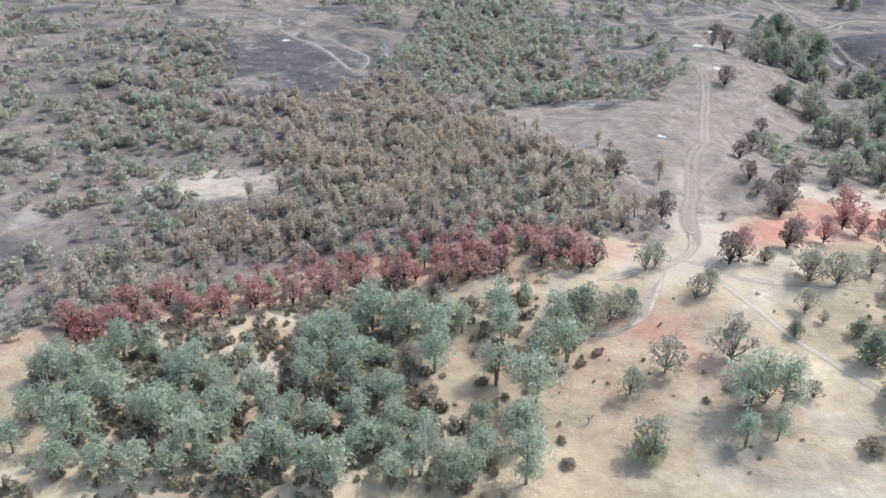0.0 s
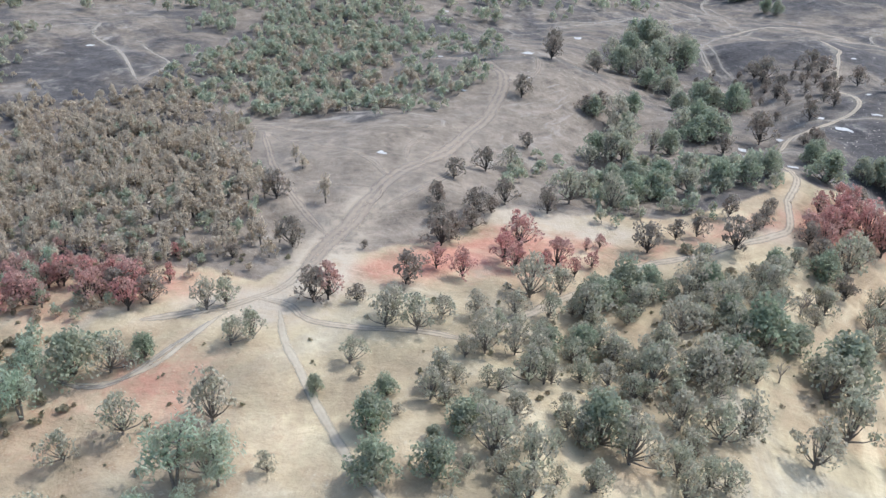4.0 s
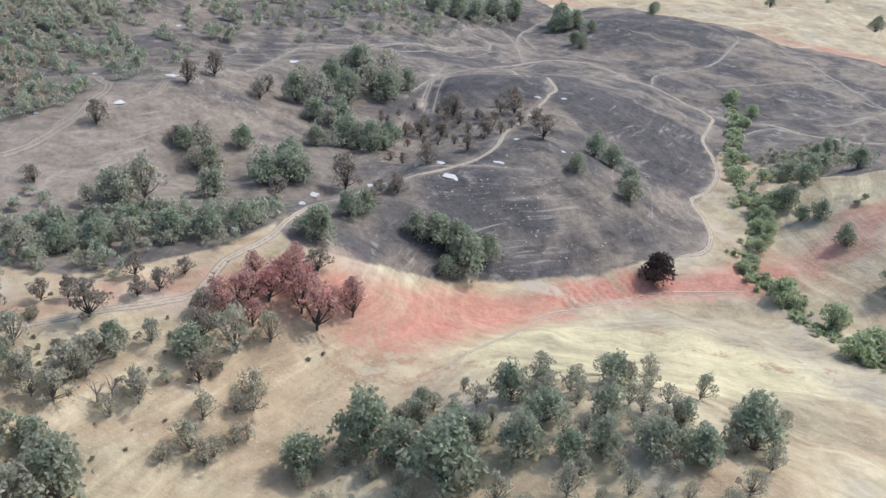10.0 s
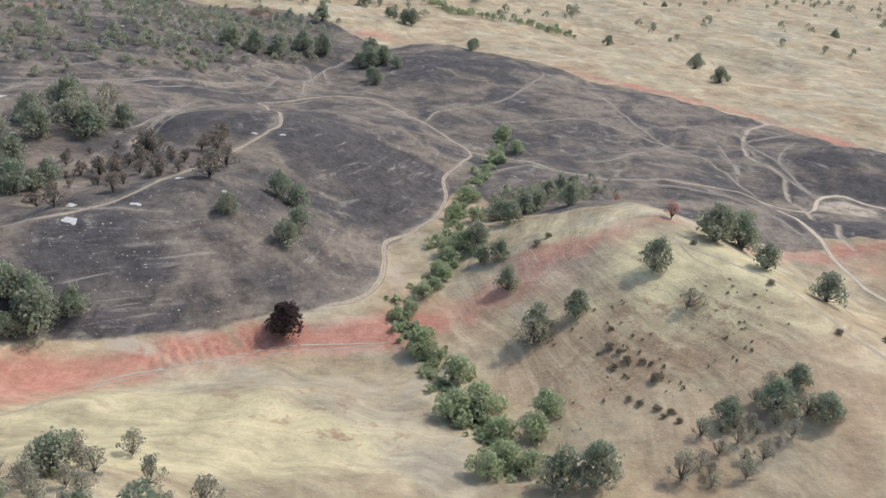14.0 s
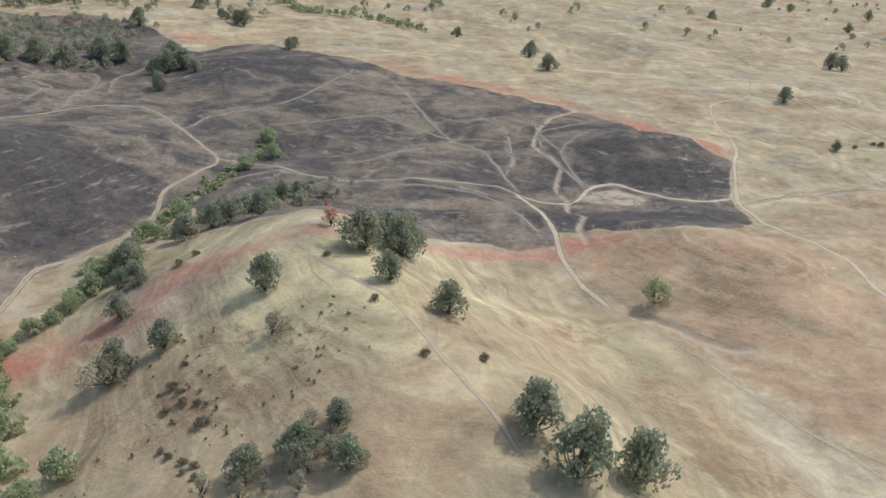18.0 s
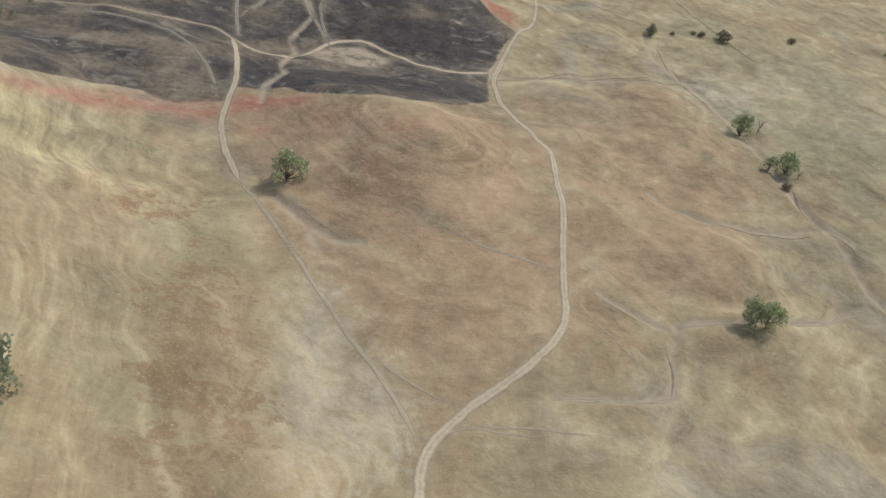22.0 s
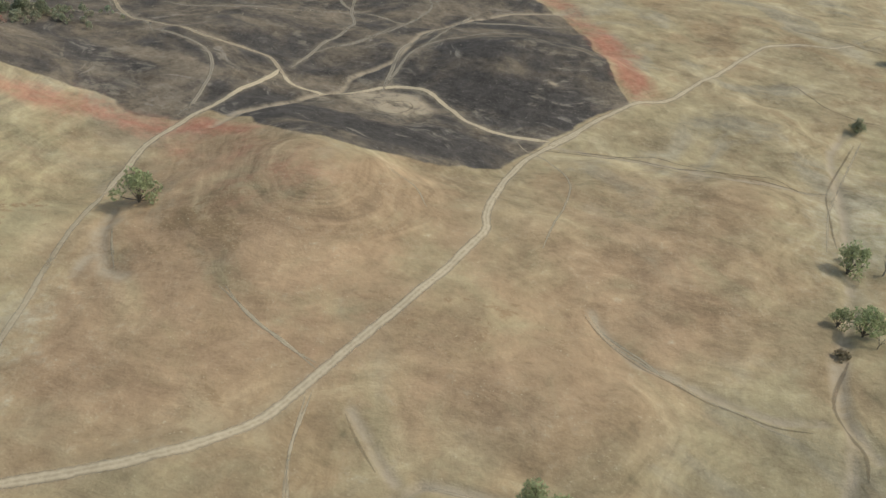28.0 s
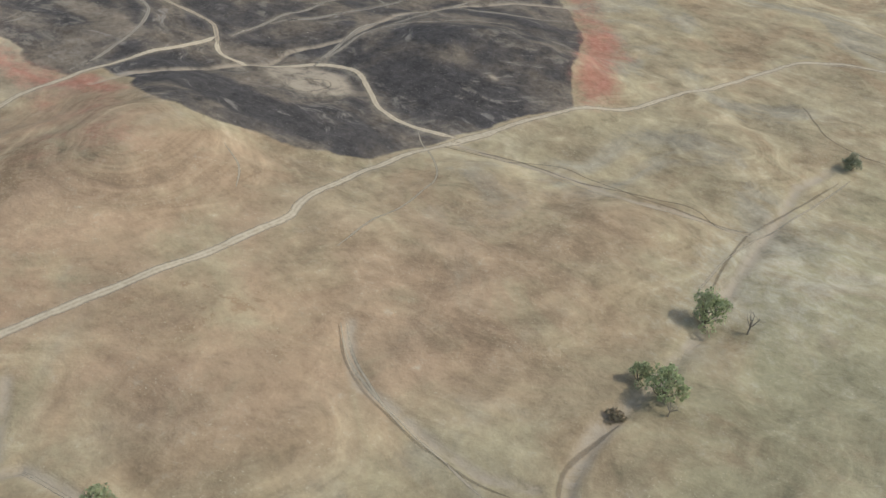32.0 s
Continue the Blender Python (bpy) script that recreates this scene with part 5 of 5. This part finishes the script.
# how much taller than its model each kind stands
TALL = {"oak_tree": 1.15, "thin_oak_tree": 1.25, "scorched_oak_tree": 1.2, "coated_oak_tree": 1.15, "lone_oak_tree": 1.15, "grey_pine_tree": 1.1, "willow_tree": 1.1}
plant_rng = np.random.default_rng(7)
for kind, rows in ((OAK, OAKS_A), (OAK, OAKS_B), (OAK, OAKS_C), (OAK, OAKS_D), (OAK, OAKS_E), (SPARSE, THIN_OAKS_A), (SPARSE, THIN_OAKS_B), (SPARSE, THIN_OAKS_C), (SPARSE, THIN_OAKS_D), (SPARSE, THIN_OAKS_E), (SCORCHED, SCORCHED_OAKS_A), (SCORCHED, SCORCHED_OAKS_B), (RED, RED_OAKS_A), (RED, RED_OAKS_B), (PINE, PINES_A), (PINE, PINES_B), (WILLOW, WILLOWS_A), (LONE, WILLOWS_B), (BUSH, BUSHES_A), (BUSH, BUSHES_B), (SNAG, SNAGS_A), (DARK, DARK_OAKS_A),):
    for x, y, r in rows:
        kind.plant(x, y, r, plant_rng, plant_rng.uniform(0.85, 1.15) * TALL.get(kind.name, 1.0))


def scatter(kind, outline, spacing, size, seed, clear=()):
    """Fills an outline of woodland with trees at uneven gaps."""
    rng = np.random.default_rng(seed)
    x0, x1 = min(p[0] for p in outline), max(p[0] for p in outline)
    y0, y1 = min(p[1] for p in outline), max(p[1] for p in outline)
    n = int((x1 - x0) * (y1 - y0) / spacing ** 2 * 1.3)
    xs, ys = rng.uniform(x0, x1, n), rng.uniform(y0, y1, n)
    keep = inside(xs, ys, outline)
    spots_used = []
    for x, y in zip(xs[keep], ys[keep]):
        if all(math.hypot(x - a, y - b) > spacing * 0.62 for a, b in spots_used):
            spots_used.append((x, y))
            kind.plant(x, y, rng.uniform(*size), rng, rng.uniform(0.85, 1.25) * TALL.get(kind.name, 1.0))


for kind, outline, spacing, size in (
    (PINE, W_PINE, 8.5, (3.0, 4.8)),
    (SPARSE, W_SLOPE, 11.0, (3.0, 5.0)),
    (SPARSE, W_SLOPE_B, 11.0, (2.6, 4.8)),
    (RED, W_RED, 6.6, (2.0, 3.6)),
    (RED, W_RED_UP, 7.5, (1.8, 3.2)),
    (PINE, W_RED, 13.0, (2.2, 3.4)),
    (SPARSE, W_CLUMP, 6.8, (2.2, 3.8)),
    (SPARSE, W_OAKS, 9.5, (2.8, 5.0)),
    (SCORCHED, W_STUMPS, 13.0, (2.5, 4.5)),
):
    scatter(kind, outline, spacing, size, len(outline) + int(spacing * 10))

# ---- continuous woodland, too close-set to count ----
SMALL_TALL = [pine_shape(s, 2.3, 13, 0.11) for s in (96, 97)]
FAR_ROUND = [oak_shape(s, 1.4, 6, 7, 0.24, 1.0, 0.14, False) for s in (101, 102, 103)]
MID_ROUND = [oak_shape(s, 1.4, 7, 17, 0.135, 1.0, 0.14, False) for s in (104, 105, 106, 107)]
SMALL_BUSH = [oak_shape(s, 0.9, 6, 9, 0.24, 1.0, 0.1, False) for s in (98, 99, 100)]


def joined(name, shapes, places, leaf_mat, bark_mat, label, category, lift=0.0):
    """Many plants as one mesh: places are rows of x, y, radius, tallness, turn."""
    rng = np.random.default_rng(len(places))
    flat = []
    for wood, wood_f, leaves, leaf_f in shapes:
        co = np.array([tuple(v) for v in wood + leaves])
        k = len(wood)
        tri = [(f[0], f[i], f[i + 1]) for f in wood_f for i in range(1, len(f) - 1)]
        nw = len(tri)
        tri += [tuple(k + i for i in f) for f in leaf_f]
        flat.append((co, np.array(tri), nw))
    zs = ground_z(places[:, 0], places[:, 1])
    all_co, all_tri, all_mat, n = [], [], [], 0
    for (x, y, r, tall, turn), z in zip(places, zs):
        co, tri, nw = flat[int(rng.integers(len(flat)))]
        c, s = math.cos(turn), math.sin(turn)
        all_co.append(np.stack([x + r * (co[:, 0] * c - co[:, 1] * s), y + r * (co[:, 0] * s + co[:, 1] * c), z + lift + r * tall * co[:, 2]], -1))
        all_tri.append(tri + n)
        all_mat.append(np.concatenate([np.ones(nw, int), np.zeros(len(tri) - nw, int)]))
        n += len(co)
    co, tri, mat = np.concatenate(all_co), np.concatenate(all_tri), np.concatenate(all_mat)
    me = bpy.data.meshes.new(name)
    me.vertices.add(len(co))
    me.vertices.foreach_set("co", co.ravel())
    me.loops.add(tri.size)
    me.loops.foreach_set("vertex_index", tri.ravel())
    me.polygons.add(len(tri))
    me.polygons.foreach_set("loop_start", np.arange(0, tri.size, 3))
    me.materials.append(leaf_mat)
    me.materials.append(bark_mat)
    me.polygons.foreach_set("material_index", mat)
    me.update(calc_edges=True)
    return tagged(new(name, me), label, category, kind="stuff")


def fill(outlines, seed):
    """Uneven rows for joined(): outlines with a gap and a range of radii."""
    rng = np.random.default_rng(seed)
    rows = []
    for outline, gap, lo, hi in outlines:
        sparse = -0.45 if gap > 6 else -2.0
        x0, x1 = min(p[0] for p in outline), max(p[0] for p in outline)
        y0, y1 = min(p[1] for p in outline), max(p[1] for p in outline)
        x0, x1, y0, y1 = x0 - 20, x1 + 20, y0 - 20, y1 + 20
        n = int((x1 - x0) * (y1 - y0) / gap ** 2)
        xs, ys = rng.uniform(x0, x1, n), rng.uniform(y0, y1, n)
        edge = signed(xs, ys, outline) + 14 * waves(xs, ys, 45, seed + 2) + rng.normal(0, 7, n)
        ok = (edge > 0) & (waves(xs, ys, gap * 6, seed + 1) > sparse) & (TREE_FREE(xs, ys) > 3.5) & (np.hypot((xs + 72) / 24, (ys - 305) / 15) > 1)
        xs, ys = xs[ok], ys[ok]
        rows.append(np.stack([xs, ys, rng.uniform(lo, hi, len(xs)), rng.uniform(0.95, 1.6, len(xs)), rng.uniform(0, 6.28, len(xs))], -1))
    return np.concatenate(rows)


def TREE_FREE(x, y):
    """Metres to the nearest road."""
    best = np.full(np.shape(x), 1e9)
    for pts, width in MAIN_ROADS + DUSTY_ROADS + TRACKS:
        best = np.minimum(best, segment_distance(x, y, pts) - width / 2)
    return best


def along(lines, seed, lo=0.8, hi=3.3):
    """Rows for joined() scattered beside lines: line, spread, count."""
    rng = np.random.default_rng(seed)
    rows = []
    for pts, spread, count in lines:
        line = smooth_line(pts, 1.0)
        for _ in range(count):
            q = line[int(rng.integers(len(line)))]
            rows.append((q.x + rng.normal(0, spread * 0.5), q.y + rng.normal(0, spread * 0.5), rng.uniform(lo, hi), rng.uniform(0.8, 1.3), rng.uniform(0, 6.28)))
    return np.array(rows)


def box(x0, x1, y0, y1):
    return [(x0, y0), (x1, y0), (x1, y1), (x0, y1)]


joined("scorched_woodland", MID_ROUND[:2] + SMALL_TALL + SMALL_TALL, fill([(W_SCORCHED, 4.7, 1.5, 3.4)], 201), M_DENSE_SCORCHED, M_CHARRED, "dense fire-scorched woodland of brown and grey-green trees", "woodland")
joined("brown_woodland", MID_ROUND, fill([(W_BROWN, 4.8, 1.6, 3.2), (W_SADDLE, 10.0, 1.8, 3.6), (W_NORTH, 8.5, 1.8, 3.6), (W_WEST, 7.0, 1.6, 3.4), (W_MEADOW, 10.0, 1.5, 3.0), (W_RED, 8.0, 1.6, 2.8), (W_UNDER, 7.5, 1.8, 3.0)], 202), M_DENSE_SCORCHED, M_CHARRED, "brown withered brushwood on a burnt hillside", "woodland")
joined("green_woodland", MID_ROUND, fill([(W_WEST, 7.5, 1.8, 4.0), (W_NORTH, 7.4, 1.9, 4.2), (W_MEADOW, 7.0, 1.8, 3.8), (W_SADDLE, 8.6, 2.0, 4.4), (W_SCORCHED, 7.5, 1.6, 3.2), (W_UNDER, 8.5, 1.6, 2.8), (W_RED, 11.0, 1.8, 3.2), (W_PINE, 9.0, 1.4, 2.6), (W_MID, 9.0, 2.2, 4.6), (W_GULLY, 5.6, 2.0, 4.2), (W_BAND, 5.4, 1.8, 3.4), (W_RIDGE, 8.5, 2.2, 4.8), (W_BURNT, 12.5, 2.6, 5.6)], 203), M_CANOPY, M_BARK, "green oak woodland left between burnt hills", "woodland")
joined("distant_woodland", FAR_ROUND, fill([(W_FAR, 17.0, 4.5, 9.0), (box(-420, -150, 550, 1200), 20.0, 3.0, 6.5), (box(-330, -120, 150, 550), 8.5, 1.8, 4.0), (box(-150, 100, 640, 1300), 20.0, 3.0, 6.0), (box(-400, 500, 1300, 2300), 45.0, 5.0, 9.5), (box(500, 2200, 1500, 2900), 105.0, 5.0, 10.0), (box(-300, 2600, 2700, 4200), 75.0, 6.0, 12.0)], 204), M_CANOPY, M_BARK, "scattered oaks and woodland on distant hills", "woodland")
joined("brush", SMALL_BUSH, fill([(W_PINE, 2.7, 0.6, 2.3), (W_UNDER, 3.4, 0.6, 2.0), (W_SLOPE, 8.0, 0.4, 1.2), (W_SLOPE_B, 8.0, 0.4, 1.2), (box(20, 130, 150, 215), 9.0, 0.25, 0.8), (box(560, 625, 380, 425), 6.0, 0.3, 0.9), (box(230, 330, 230, 300), 14.0, 0.3, 0.9), (W_SCORCHED, 6.0, 0.6, 1.4)], 205), M_BUSH, M_BARK, "low olive-brown brush and shrubs among the trees", "brush")
joined("creek_brush", SMALL_BUSH, along([(CUT_F, 6.0, 240), (CUT_G, 7.0, 150)], 206), M_WILLOW, M_BARK, "light green brush lining a dry creek bed", "brush")

joined("creek_woodland", FAR_ROUND, along([(FAR_CREEK, 16.0, 90)], 207, 3.5, 7.5), M_WILLOW, M_BARK, "light green trees lining a creek across the far grassland", "woodland")

# ---- ash heaps where brush piles burnt ----


def ash_mesh(seed):
    rng = np.random.default_rng(seed)
    verts, faces = [Vector((0, 0, 0.22))], []
    n = 14
    for ring, (r, h) in enumerate(((0.55, 0.16), (1.0, -0.05))):
        for i in range(n):
            w = 2 * math.pi * i / n
            k = r * rng.uniform(0.5, 1.35)
            verts.append(Vector((math.cos(w) * k * 1.4, math.sin(w) * k, h + rng.normal(0, 0.03))))
    for i in range(n):
        j = (i + 1) % n
        faces.append((0, 1 + i, 1 + j))
        faces.append((1 + i, 1 + n + i, 1 + n + j, 1 + j))
    return mesh_from("ash_patch", verts, faces, M_ASH)


ash_meshes = [ash_mesh(s) for s in range(4)]
for i, (x, y, s) in enumerate(ASH):
    ob = new("ash_patch", ash_meshes[i % 4])
    ob.matrix_world = pose(x, y, float(ground_z(np.array([x]), np.array([y]))[0]) + 0.08, 0, 0, i * 47) @ Matrix.Diagonal((s, s, 0.8, 1))
    tagged(ob, "flat patch of white ash where a brush pile burnt", "ash patch", "ash patches")

# ---- pale debris strewn over the burnt knolls ----
rng = np.random.default_rng(301)
bits_v, bits_f = [], []
for cx, cy, rx, ry, count in ((390, 450, 45, 40, 150), (350, 470, 40, 30, 80), (440, 520, 40, 50, 80), (300, 560, 60, 70, 140), (200, 520, 70, 60, 120), (330, 1000, 110, 130, 120), (640, 780, 120, 110, 140)):
    xs, ys = rng.normal(cx, rx * 0.6, count), rng.normal(cy, ry * 0.6, count)
    zs = ground_z(xs, ys)
    keep = signed(xs, ys, BURN) > 4
    for x, y, z in zip(xs[keep], ys[keep], zs[keep]):
        s, w, n = rng.uniform(0.12, 0.4), rng.uniform(0, 6.28), len(bits_v)
        for i in range(5):
            r = s * rng.uniform(0.6, 1.3)
            bits_v.append(Vector((x + math.cos(w + i * 1.257) * r * 1.5, y + math.sin(w + i * 1.257) * r, z + 0.02)))
        bits_v.append(Vector((x, y, z + 0.12 + s * 0.3)))
        bits_f.extend((n + i, n + (i + 1) % 5, n + 5) for i in range(5))
tagged(new("debris", mesh_from("debris", bits_v, bits_f, M_ROCK)), "pale stones and ash scattered over charred ground", "debris", kind="stuff")
